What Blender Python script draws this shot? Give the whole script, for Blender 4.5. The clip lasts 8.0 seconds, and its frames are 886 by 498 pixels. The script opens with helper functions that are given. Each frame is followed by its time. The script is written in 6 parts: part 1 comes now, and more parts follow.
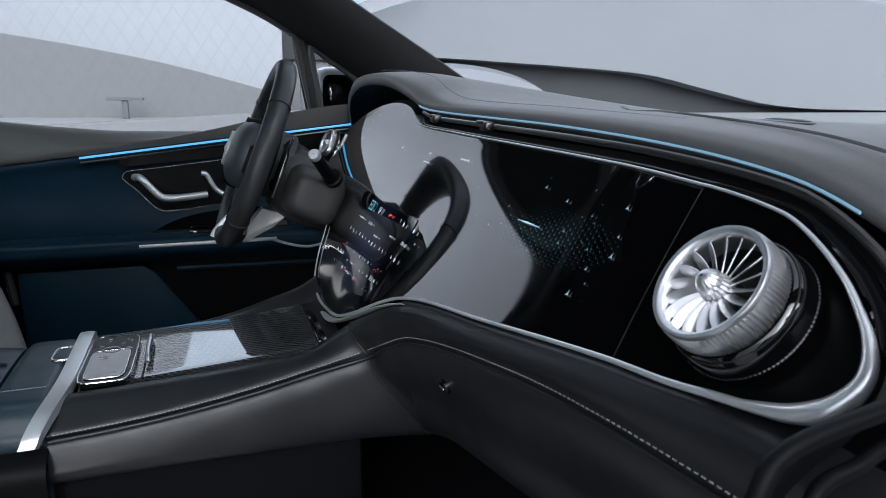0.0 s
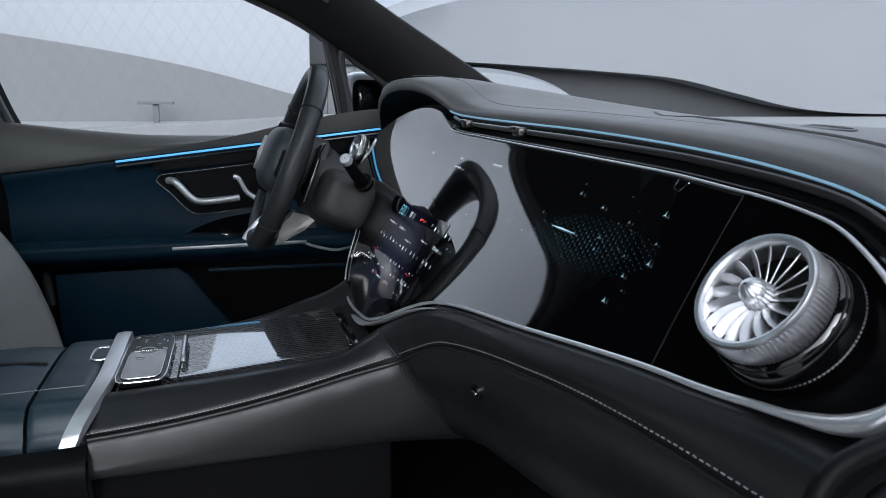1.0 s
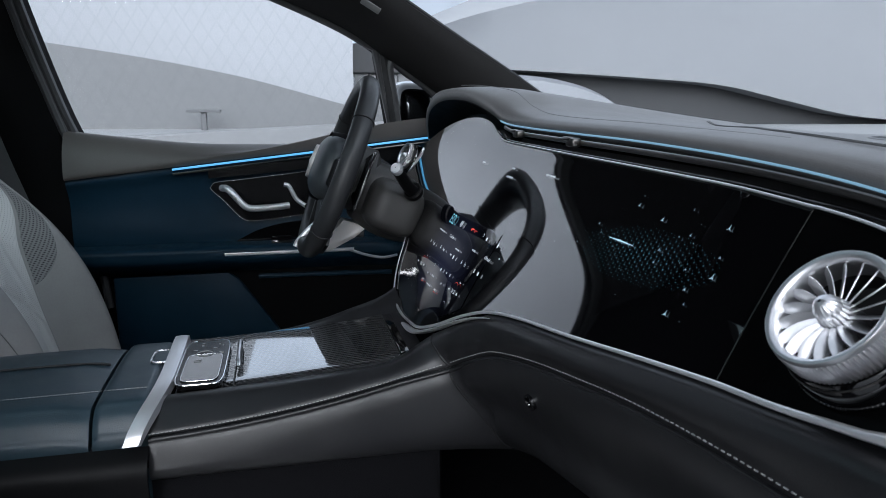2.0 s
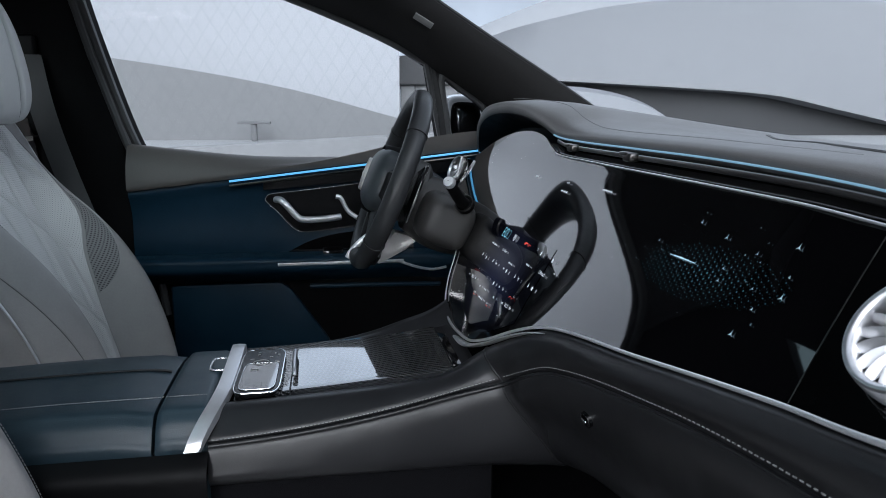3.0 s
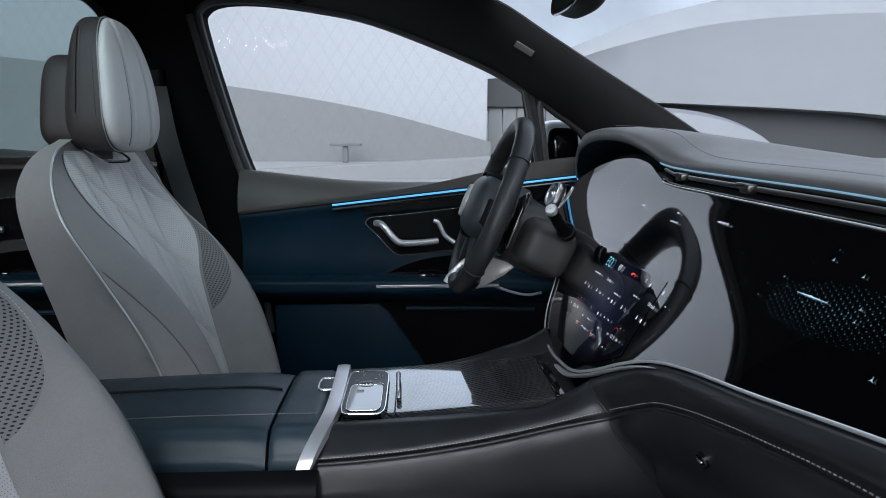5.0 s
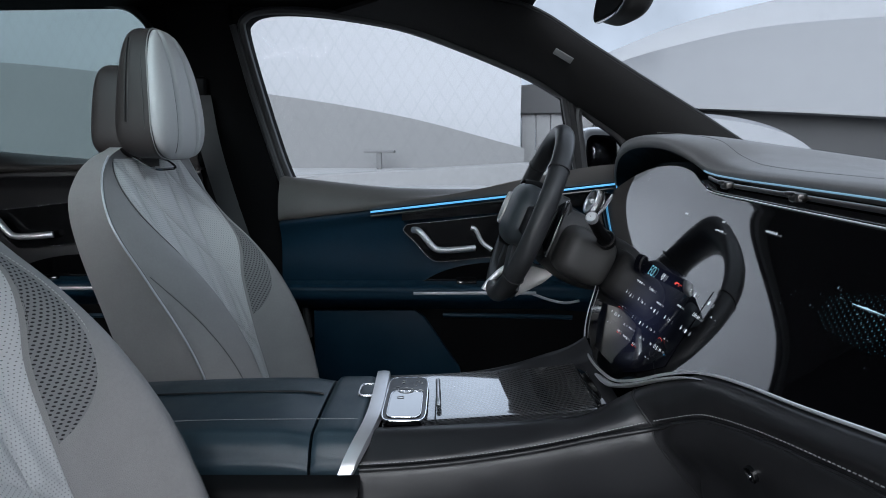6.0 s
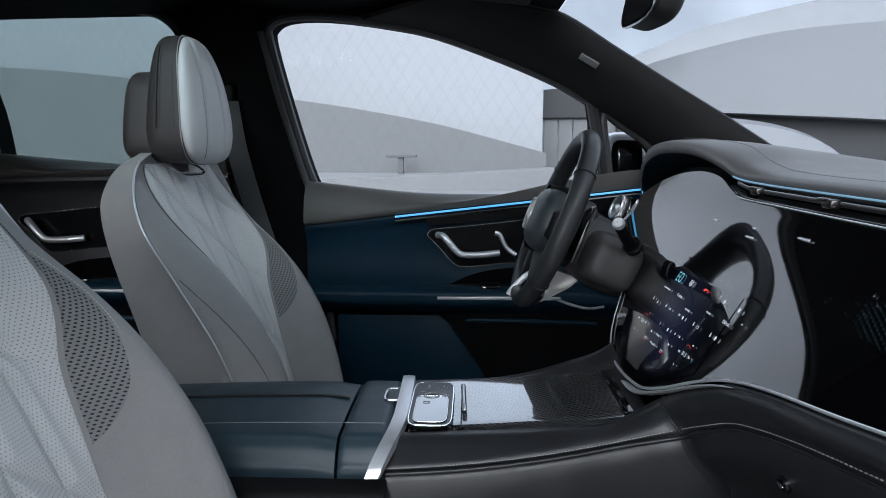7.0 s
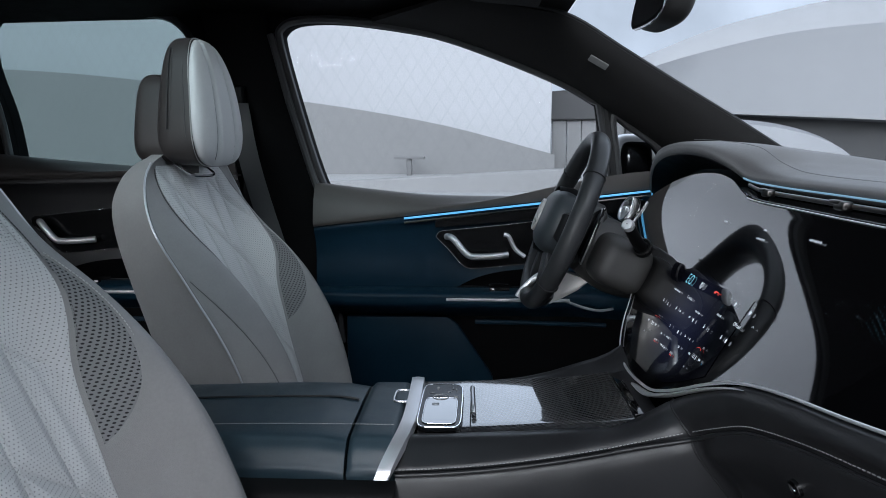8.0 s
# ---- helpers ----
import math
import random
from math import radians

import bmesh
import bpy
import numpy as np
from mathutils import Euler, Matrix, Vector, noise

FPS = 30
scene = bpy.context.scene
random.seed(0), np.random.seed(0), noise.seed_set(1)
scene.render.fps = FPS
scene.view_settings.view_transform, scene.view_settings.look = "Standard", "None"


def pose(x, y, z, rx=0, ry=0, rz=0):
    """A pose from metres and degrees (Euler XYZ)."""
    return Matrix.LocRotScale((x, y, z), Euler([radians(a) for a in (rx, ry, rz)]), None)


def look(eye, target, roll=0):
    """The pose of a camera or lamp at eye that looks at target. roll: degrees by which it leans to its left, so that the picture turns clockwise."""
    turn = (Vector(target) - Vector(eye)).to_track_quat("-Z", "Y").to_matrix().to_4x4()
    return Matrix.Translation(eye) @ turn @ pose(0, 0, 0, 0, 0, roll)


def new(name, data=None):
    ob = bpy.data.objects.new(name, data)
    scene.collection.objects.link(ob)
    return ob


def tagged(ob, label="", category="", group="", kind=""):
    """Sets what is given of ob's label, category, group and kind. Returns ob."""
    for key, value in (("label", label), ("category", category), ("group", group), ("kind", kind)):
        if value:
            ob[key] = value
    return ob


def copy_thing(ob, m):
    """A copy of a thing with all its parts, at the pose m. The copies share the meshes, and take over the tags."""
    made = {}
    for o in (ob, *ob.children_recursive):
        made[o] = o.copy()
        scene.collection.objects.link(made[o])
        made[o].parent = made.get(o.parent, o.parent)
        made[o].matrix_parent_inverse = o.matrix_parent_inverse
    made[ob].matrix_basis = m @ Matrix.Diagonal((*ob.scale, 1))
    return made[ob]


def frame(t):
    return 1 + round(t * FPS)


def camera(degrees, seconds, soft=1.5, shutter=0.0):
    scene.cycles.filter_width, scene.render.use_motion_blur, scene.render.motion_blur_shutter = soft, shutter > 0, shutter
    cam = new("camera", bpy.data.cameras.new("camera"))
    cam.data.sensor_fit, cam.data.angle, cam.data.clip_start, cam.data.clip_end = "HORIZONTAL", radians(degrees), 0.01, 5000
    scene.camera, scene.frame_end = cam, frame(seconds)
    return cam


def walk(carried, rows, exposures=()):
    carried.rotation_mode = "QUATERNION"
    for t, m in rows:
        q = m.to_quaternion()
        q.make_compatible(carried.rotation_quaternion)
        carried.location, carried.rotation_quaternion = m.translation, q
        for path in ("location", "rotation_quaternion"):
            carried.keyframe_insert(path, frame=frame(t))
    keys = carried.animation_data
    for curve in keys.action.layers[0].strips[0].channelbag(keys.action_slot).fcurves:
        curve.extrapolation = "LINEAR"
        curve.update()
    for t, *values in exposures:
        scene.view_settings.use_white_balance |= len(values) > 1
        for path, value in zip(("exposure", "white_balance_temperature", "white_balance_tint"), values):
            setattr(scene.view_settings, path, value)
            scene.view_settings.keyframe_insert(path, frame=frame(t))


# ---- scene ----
cam = camera(66.38, 8.0, soft=0.9)
cam.data.dof.use_dof, cam.data.dof.focus_distance, cam.data.dof.aperture_fstop = True, 1.0, 22.0
ROWS = [
    (0.0, -0.262, -0.9262, 1.1203, -18.652, -12.619, -0.246),
    (0.5, -0.2649, -0.9264, 1.1212, -18.032, -12.557, -0.217),
    (1.0, -0.2716, -0.9261, 1.1222, -16.557, -12.309, -0.239),
    (1.5, -0.2798, -0.9265, 1.1241, -14.917, -12.053, -0.206),
    (3.0, -0.3014, -0.9268, 1.1303, -9.407, -10.793, -0.034),
    (3.5, -0.3086, -0.9278, 1.1334, -7.576, -10.361, -0.047),
    (4.0, -0.3194, -0.9282, 1.1361, -5.677, -9.892, -0.139),
    (4.5, -0.325, -0.9297, 1.1384, -3.876, -9.39, -0.059),
    (6.0, -0.3425, -0.933, 1.1424, 0.552, -8.449, 0.09),
    (6.5, -0.3462, -0.9342, 1.1427, 1.58, -8.231, 0.069),
    (7.0, -0.35, -0.9348, 1.1435, 2.352, -8.056, 0.088),
    (7.5, -0.3516, -0.9353, 1.1441, 2.792, -7.992, 0.094),
    (8.0, -0.3517, -0.9356, 1.1439, 3.045, -7.926, 0.113),
]
walk(cam, [(t, pose(x, y, z, 90 + pitch, roll, yaw)) for t, x, y, z, yaw, pitch, roll in ROWS], [(0.0, 0.0, 5900, 9), (8.0, 0.0, 5900, 9)])

# ---- light ----
world = bpy.data.worlds.new("sky")
scene.world = world
world.use_nodes = True
wn = world.node_tree
bg = wn.nodes["Background"]
sky = wn.nodes.new("ShaderNodeTexSky")
sky.sky_type, sky.sun_disc = "NISHITA", False
SUN_EL, SUN_AZ = radians(24), radians(182)
sky.sun_elevation, sky.sun_rotation = SUN_EL, SUN_AZ
sky.dust_density, sky.ozone_density = 3.0, 2.0
grey = wn.nodes.new("ShaderNodeHueSaturation")
grey.inputs["Saturation"].default_value = 0.15
wn.links.new(sky.outputs[0], grey.inputs["Color"])
wn.links.new(grey.outputs[0], bg.inputs["Color"])
bg.inputs["Strength"].default_value = 0.41

sun_lamp = bpy.data.lights.new("sun", "SUN")
sun_lamp.energy, sun_lamp.angle, sun_lamp.color = 1.2, radians(50), (1.0, 0.98, 0.96)
sun = new("sun", sun_lamp)
sun_dir = Vector((math.sin(SUN_AZ) * math.cos(SUN_EL), math.cos(SUN_AZ) * math.cos(SUN_EL), math.sin(SUN_EL)))
sun.matrix_world = look(sun_dir * 50, (0, 0, 0))

# ---- materials ----


def material(name, base, rough=0.5, metal=0.0, vary=0.0, vscale=30.0, bump=0.0, bscale=400.0, coat=0.0, glow=None, power=0.0, spec=0.5, grain="noise"):
    """A principled material with a two-scale colour variation and a fine relief."""
    m = bpy.data.materials.new(name)
    m.use_nodes = True
    t = m.node_tree
    p = t.nodes["Principled BSDF"]
    p.inputs["Base Color"].default_value = (*base, 1)
    p.inputs["Roughness"].default_value, p.inputs["Metallic"].default_value = rough, metal
    p.inputs["Coat Weight"].default_value, p.inputs["Coat Roughness"].default_value = coat, 0.03
    p.inputs["Specular IOR Level"].default_value = spec
    if glow:
        p.inputs["Emission Color"].default_value, p.inputs["Emission Strength"].default_value = (*glow, 1), power
    co = t.nodes.new("ShaderNodeTexCoord")
    if vary:
        n1, n2 = t.nodes.new("ShaderNodeTexNoise"), t.nodes.new("ShaderNodeTexNoise")
        n1.inputs["Scale"].default_value, n2.inputs["Scale"].default_value = vscale, vscale * 9
        n1.inputs["Detail"].default_value = n2.inputs["Detail"].default_value = 4
        add = t.nodes.new("ShaderNodeMath")
        add.operation = "ADD"
        ramp = t.nodes.new("ShaderNodeMapRange")
        ramp.inputs["From Min"].default_value, ramp.inputs["From Max"].default_value = 0.6, 1.4
        ramp.inputs["To Min"].default_value, ramp.inputs["To Max"].default_value = 1 - vary, 1 + vary
        mul = t.nodes.new("ShaderNodeVectorMath")
        mul.operation = "MULTIPLY"
        mul.inputs[0].default_value = base
        for n in (n1, n2):
            t.links.new(co.outputs["Object"], n.inputs["Vector"])
        t.links.new(n1.outputs[0], add.inputs[0])
        t.links.new(n2.outputs[0], add.inputs[1])
        t.links.new(add.outputs[0], ramp.inputs["Value"])
        t.links.new(ramp.outputs[0], mul.inputs[1])
        t.links.new(mul.outputs[0], p.inputs["Base Color"])
        r2 = t.nodes.new("ShaderNodeMapRange")
        r2.inputs["From Min"].default_value, r2.inputs["From Max"].default_value = 0.3, 0.7
        r2.inputs["To Min"].default_value, r2.inputs["To Max"].default_value = max(rough - 0.12 * min(1, vary * 5), 0.02), min(rough + 0.1 * min(1, vary * 5), 1)
        t.links.new(n1.outputs[0], r2.inputs["Value"])
        t.links.new(r2.outputs[0], p.inputs["Roughness"])
    if bump:
        b = t.nodes.new("ShaderNodeBump")
        b.inputs["Strength"].default_value, b.inputs["Distance"].default_value = bump, 0.0012
        if grain == "leather":
            v = t.nodes.new("ShaderNodeTexVoronoi")
            v.feature = "DISTANCE_TO_EDGE"
            v.inputs["Scale"].default_value = bscale
            r = t.nodes.new("ShaderNodeMapRange")
            r.inputs["From Max"].default_value = 0.25
            t.links.new(co.outputs["Object"], v.inputs["Vector"])
            t.links.new(v.outputs["Distance"], r.inputs["Value"])
            t.links.new(r.outputs[0], b.inputs["Height"])
        else:
            v = t.nodes.new("ShaderNodeTexNoise")
            v.inputs["Scale"].default_value, v.inputs["Detail"].default_value = bscale, 3
            t.links.new(co.outputs["Object"], v.inputs["Vector"])
            t.links.new(v.outputs[0], b.inputs["Height"])
        t.links.new(b.outputs[0], p.inputs["Normal"])
    return m


def dotted(m, pitch, radius, dark, axes="yz"):
    """Adds rows of small punched holes to a leather material, in object space."""
    t = m.node_tree
    p = t.nodes["Principled BSDF"]
    co, sep = t.nodes.new("ShaderNodeTexCoord"), t.nodes.new("ShaderNodeSeparateXYZ")
    t.links.new(co.outputs["Object"], sep.inputs[0])

    def op(kind, a, b=None):
        n = t.nodes.new("ShaderNodeMath")
        n.operation = kind
        for i, v in enumerate((a, b)):
            if v is None:
                continue
            if isinstance(v, (int, float)):
                n.inputs[i].default_value = v
            else:
                t.links.new(v, n.inputs[i])
        return n.outputs[0]

    u, v = (sep.outputs[a.upper()] for a in axes)
    row = op("FLOOR", op("DIVIDE", v, pitch))
    shift = op("MULTIPLY", op("MODULO", op("ABSOLUTE", row), 2.0), 0.5)
    fu = op("SUBTRACT", op("FRACT", op("ADD", op("DIVIDE", u, pitch), shift)), 0.5)
    fv = op("SUBTRACT", op("FRACT", op("DIVIDE", v, pitch)), 0.5)
    d = op("SQRT", op("ADD", op("MULTIPLY", fu, fu), op("MULTIPLY", fv, fv)))
    hole = op("LESS_THAN", d, radius / pitch)
    mix = t.nodes.new("ShaderNodeMix")
    mix.data_type = "RGBA"
    t.links.new(hole, mix.inputs["Factor"])
    src = p.inputs["Base Color"]
    if src.links:
        t.links.new(src.links[0].from_socket, mix.inputs["A"])
    else:
        mix.inputs["A"].default_value = src.default_value
    mix.inputs["B"].default_value = (*dark, 1)
    t.links.new(mix.outputs["Result"], src)
    return m


def woven(m, cell):
    """Carbon-fibre twill: dark and grey tows stepping over each other, two over two."""
    t = m.node_tree
    p = t.nodes["Principled BSDF"]
    co, sep = t.nodes.new("ShaderNodeTexCoord"), t.nodes.new("ShaderNodeSeparateXYZ")
    t.links.new(co.outputs["Object"], sep.inputs[0])

    def op(kind, a, b=0.0):
        n = t.nodes.new("ShaderNodeMath")
        n.operation = kind
        for i, v in enumerate((a, b)):
            if isinstance(v, (int, float)):
                n.inputs[i].default_value = v
            else:
                t.links.new(v, n.inputs[i])
        return n.outputs[0]

    ix, iy = (op("FLOOR", op("DIVIDE", op("ADD", sep.outputs[k], 2.0), cell)) for k in "XY")
    over = op("LESS_THAN", op("MODULO", op("ADD", ix, iy), 4.0), 1.5)
    ramp = t.nodes.new("ShaderNodeMix")
    ramp.data_type = "RGBA"
    ramp.inputs["A"].default_value, ramp.inputs["B"].default_value = (0.002, 0.002, 0.0025, 1), (0.06, 0.06, 0.063, 1)
    t.links.new(over, ramp.inputs["Factor"])
    t.links.new(ramp.outputs["Result"], p.inputs["Base Color"])
    return m


def lattice(m, cell):
    """Large rhombic cladding panels: fine darker joints in both diagonals."""
    t = m.node_tree
    p = t.nodes["Principled BSDF"]
    co, sep = t.nodes.new("ShaderNodeTexCoord"), t.nodes.new("ShaderNodeSeparateXYZ")
    t.links.new(co.outputs["Object"], sep.inputs[0])
    out = []
    for sign in (1.6, -1.6):
        a, b, f, l = (t.nodes.new("ShaderNodeMath") for _ in range(4))
        a.operation, b.operation, f.operation, l.operation = "MULTIPLY_ADD", "DIVIDE", "FRACT", "LESS_THAN"
        t.links.new(sep.outputs["X"], a.inputs[0])
        a.inputs[1].default_value = sign
        t.links.new(sep.outputs["Z"], a.inputs[2])
        t.links.new(a.outputs[0], b.inputs[0])
        b.inputs[1].default_value = cell
        t.links.new(b.outputs[0], f.inputs[0])
        t.links.new(f.outputs[0], l.inputs[0])
        l.inputs[1].default_value = 0.13
        out.append(l.outputs[0])
    mx = t.nodes.new("ShaderNodeMath")
    mx.operation = "MAXIMUM"
    t.links.new(out[0], mx.inputs[0])
    t.links.new(out[1], mx.inputs[1])
    sc = t.nodes.new("ShaderNodeMath")
    sc.operation = "MULTIPLY"
    sc.inputs[1].default_value = 0.11
    t.links.new(mx.outputs[0], sc.inputs[0])
    mix = t.nodes.new("ShaderNodeMix")
    mix.data_type = "RGBA"
    t.links.new(sc.outputs[0], mix.inputs["Factor"])
    t.links.new(p.inputs["Base Color"].links[0].from_socket, mix.inputs["A"])
    mix.inputs["B"].default_value = (0.06, 0.06, 0.065, 1)
    t.links.new(mix.outputs["Result"], p.inputs["Base Color"])
    return m


def glass_pane(name, tint, gloss=0.0006):
    m = bpy.data.materials.new(name)
    m.use_nodes = True
    t = m.node_tree
    t.nodes.remove(t.nodes["Principled BSDF"])
    tr, gl, mx = t.nodes.new("ShaderNodeBsdfTransparent"), t.nodes.new("ShaderNodeBsdfGlossy"), t.nodes.new("ShaderNodeMixShader")
    mx.inputs[0].default_value = gloss
    tr.inputs["Color"].default_value = (*tint, 1)
    gl.inputs["Roughness"].default_value = 0.0
    t.links.new(tr.outputs[0], mx.inputs[1])
    t.links.new(gl.outputs[0], mx.inputs[2])
    t.links.new(mx.outputs[0], t.nodes["Material Output"].inputs["Surface"])
    return m


DASH_TOP = material("dash_leather", (0.15, 0.146, 0.146), 0.5, vary=0.07, bump=0.16, bscale=700, grain="leather", spec=0.35)
DARK = material("black_leather", (0.014, 0.014, 0.0155), 0.36, vary=0.10, bump=0.07, bscale=760, grain="leather", spec=0.5)
WHEEL = material("wheel_leather", (0.028, 0.029, 0.031), 0.38, vary=0.08, bump=0.10, bscale=700, grain="leather", spec=0.45)
AIRBAG = material("airbag_leather", (0.042, 0.050, 0.056), 0.42, vary=0.06, bump=0.08, bscale=900, grain="leather", spec=0.5)
LID = material("lid_leather", (0.021, 0.040, 0.054), 0.36, vary=0.10, bump=0.15, bscale=620, grain="leather", spec=0.45)
SEAT = material("grey_leather", (0.345, 0.337, 0.331), 0.46, vary=0.06, bump=0.22, bscale=600, grain="leather", spec=0.35)
SEAT_LIGHT = material("light_grey_leather", (0.62, 0.625, 0.625), 0.42, vary=0.04, bump=0.1, bscale=700, grain="leather", spec=0.4)
PERF = dotted(material("perforated_leather", (0.70, 0.70, 0.695), 0.48, vary=0.05, bump=0.12, bscale=700, grain="leather", spec=0.35), 0.0037, 0.00055, (0.18, 0.18, 0.18))
PERF_DARK = dotted(material("perforated_dark_leather", (0.26, 0.26, 0.262), 0.48, vary=0.04, bump=0.2, bscale=700, grain="leather", spec=0.35), 0.0038, 0.00095, (0.012, 0.012, 0.012))
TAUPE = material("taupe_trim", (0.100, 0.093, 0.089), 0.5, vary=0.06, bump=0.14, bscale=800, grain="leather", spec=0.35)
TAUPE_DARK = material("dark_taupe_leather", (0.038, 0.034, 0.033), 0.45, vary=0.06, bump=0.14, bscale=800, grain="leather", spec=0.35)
WINDOW_SEAL = material("grey_window_seal", (0.05, 0.05, 0.052), 0.35, vary=0.06, spec=0.5)
SILVER_PIPING = material("silver_piping", (0.72, 0.73, 0.76), 0.34, metal=0.45, vary=0.04, vscale=200)
THREAD_LIGHT = material("pale_thread", (0.62, 0.62, 0.61), 0.8)
NAVY = material("navy_trim", (0.0075, 0.026, 0.046), 0.40, vary=0.14, bump=0.14, bscale=600, grain="leather", spec=0.22)
BLACK = material("black_plastic", (0.0035, 0.0035, 0.004), 0.5, vary=0.1, bump=0.1, bscale=900, spec=0.12)
COLUMN = material("column_plastic", (0.036, 0.035, 0.034), 0.45, vary=0.08, bump=0.15, bscale=1200, spec=0.4)
RUBBER = material("rubber", (0.01, 0.01, 0.011), 0.6, vary=0.1)
PIANO = material("piano_black", (0.003, 0.003, 0.0035), 0.06, coat=1.0, vary=0.02)
PIANO_FLAT = material("switch_glass", (0.003, 0.003, 0.0035), 0.05, coat=1.0)
PIANO_FLAT.node_tree.nodes["Principled BSDF"].inputs["Coat IOR"].default_value = 1.8
SWITCH = material("switch_satin_black", (0.004, 0.004, 0.0045), 0.22, spec=0.22, vary=0.05)
SCREEN = material("screen_glass", (0.002, 0.002, 0.0025), 0.03, coat=1.0, spec=0.6)
SCREEN.node_tree.nodes["Principled BSDF"].inputs["Coat IOR"].default_value = 1.75
VENT_PANEL = material("vent_panel_black", (0.0015, 0.0015, 0.0017), 0.22, spec=0.03, vary=0.05)
CARBON = woven(material("carbon_fibre", (0.03, 0.03, 0.03), 0.45, coat=1.0, spec=0.3), 0.0022)
CARBON.node_tree.nodes["Principled BSDF"].inputs["Coat IOR"].default_value = 2.8
CHROME = material("brushed_chrome", (0.80, 0.80, 0.82), 0.24, metal=1.0, vary=0.03, vscale=60)
POLISHED = material("polished_chrome", (0.82, 0.82, 0.84), 0.10, metal=1.0)
SATIN = material("satin_silver", (0.80, 0.80, 0.82), 0.37, metal=1.0, vary=0.04, vscale=80)
PALE_TRIM = material("pale_satin_trim", (0.60, 0.585, 0.57), 0.35, metal=0.25, vary=0.03)
HANDLE = material("satin_handle", (0.78, 0.78, 0.80), 0.38, metal=0.75, vary=0.03, vscale=90)
FRAME = material("frame_chrome", (0.84, 0.84, 0.86), 0.30, metal=0.75)
BRONZE = material("smoked_chrome", (0.13, 0.12, 0.115), 0.28, metal=1.0)
THREAD = material("thread", (0.34, 0.34, 0.34), 0.8)
THREAD_DARK = material("dark_thread", (0.10, 0.10, 0.10), 0.8)
PERF_GREY = material("grey_plastic", (0.60, 0.60, 0.61), 0.4, vary=0.05)
LINER = material("headliner_cloth", (0.006, 0.006, 0.0065), 0.9, vary=0.12, bump=0.3, bscale=1500, spec=0.08)
PILLAR = material("pillar_cloth", (0.026, 0.025, 0.025), 0.9, vary=0.12, bump=0.4, bscale=1500, spec=0.2)
CARPET = material("carpet", (0.005, 0.005, 0.006), 0.95, vary=0.2, bump=0.5, bscale=800, spec=0.08)
BELT = material("belt_webbing", (0.05, 0.05, 0.052), 0.7, vary=0.1, bump=0.3, bscale=600)
BLUE = material("blue_light", (0.05, 0.25, 0.5), 0.4, glow=(0.15, 0.48, 0.78), power=0.9)
BLUE_SOFT = material("pale_blue_light", (0.2, 0.35, 0.45), 0.4, glow=(0.24, 0.40, 0.52), power=0.5)
CYAN = material("cyan_glow", (0.1, 0.4, 0.5), 0.5, glow=(0.35, 0.78, 0.9), power=0.48)
TEAL = material("teal_glow", (0.05, 0.2, 0.25), 0.5, glow=(0.18, 0.43, 0.52), power=0.20)
PALE_GLOW = material("pale_glow", (0.3, 0.4, 0.45), 0.5, glow=(0.60, 0.83, 0.92), power=0.55)
WHITE = material("white_glow", (0.5, 0.5, 0.5), 0.5, glow=(0.75, 0.8, 0.85), power=0.7)
RED = material("red_glow", (0.5, 0.05, 0.04), 0.5, glow=(0.9, 0.08, 0.05), power=0.7)

NAVY_PIX = material("lit_panel", (0.002, 0.002, 0.0025), 0.03, coat=1.0, spec=0.6, glow=(0.12, 0.14, 0.30), power=0.06)
NAVY_PIX.node_tree.nodes["Principled BSDF"].inputs["Coat IOR"].default_value = 1.6
pt = NAVY_PIX.node_tree
pc, pm, pg, ps = pt.nodes.new("ShaderNodeTexCoord"), pt.nodes.new("ShaderNodeMapping"), pt.nodes.new("ShaderNodeTexGradient"), pt.nodes.new("ShaderNodeMath")
pm.inputs["Location"].default_value, pm.inputs["Scale"].default_value = (0.75, -0.15, -11.2), (8.0, 8.0, 12.2)
pg.gradient_type, ps.operation = "SPHERICAL", "MULTIPLY_ADD"
ps.inputs[1].default_value, ps.inputs[2].default_value = 0.16, 0.006
pt.links.new(pc.outputs["Object"], pm.inputs["Vector"])
pt.links.new(pm.outputs[0], pg.inputs["Vector"])
pt.links.new(pg.outputs[0], ps.inputs[0])
pt.links.new(ps.outputs[0], pt.nodes["Principled BSDF"].inputs["Emission Strength"])
PANE = glass_pane("clear_glass", (0.93, 0.95, 0.96))
PANE_TINT = glass_pane("green_tinted_glass", (0.62, 0.70, 0.70))
CLAD = lattice(material("pale_cladding", (0.185, 0.189, 0.204), 0.6, vary=0.05, vscale=0.3), 1.5)
PALE_ROOF = material("pale_roof_skin", (0.17, 0.174, 0.188), 0.6, vary=0.10, vscale=0.35)
CONCRETE = lattice(material("grey_concrete", (0.108, 0.108, 0.112), 0.8, vary=0.08, vscale=0.4, bump=0.1, bscale=3), 1.5)
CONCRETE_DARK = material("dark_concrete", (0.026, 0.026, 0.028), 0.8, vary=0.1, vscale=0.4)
PAVING = material("pale_paving", (0.27, 0.27, 0.275), 0.8, vary=0.10, vscale=0.25, bump=0.2, bscale=6)
STAND = material("stand_concrete", (0.080, 0.080, 0.084), 0.8, vary=0.1, vscale=2.0)
PARAPET = material("parapet_concrete", (0.15, 0.15, 0.155), 0.8, vary=0.12, vscale=0.6)
PAINT = material("car_paint", (0.25, 0.26, 0.28), 0.25, coat=1.0, metal=0.4, vary=0.02)

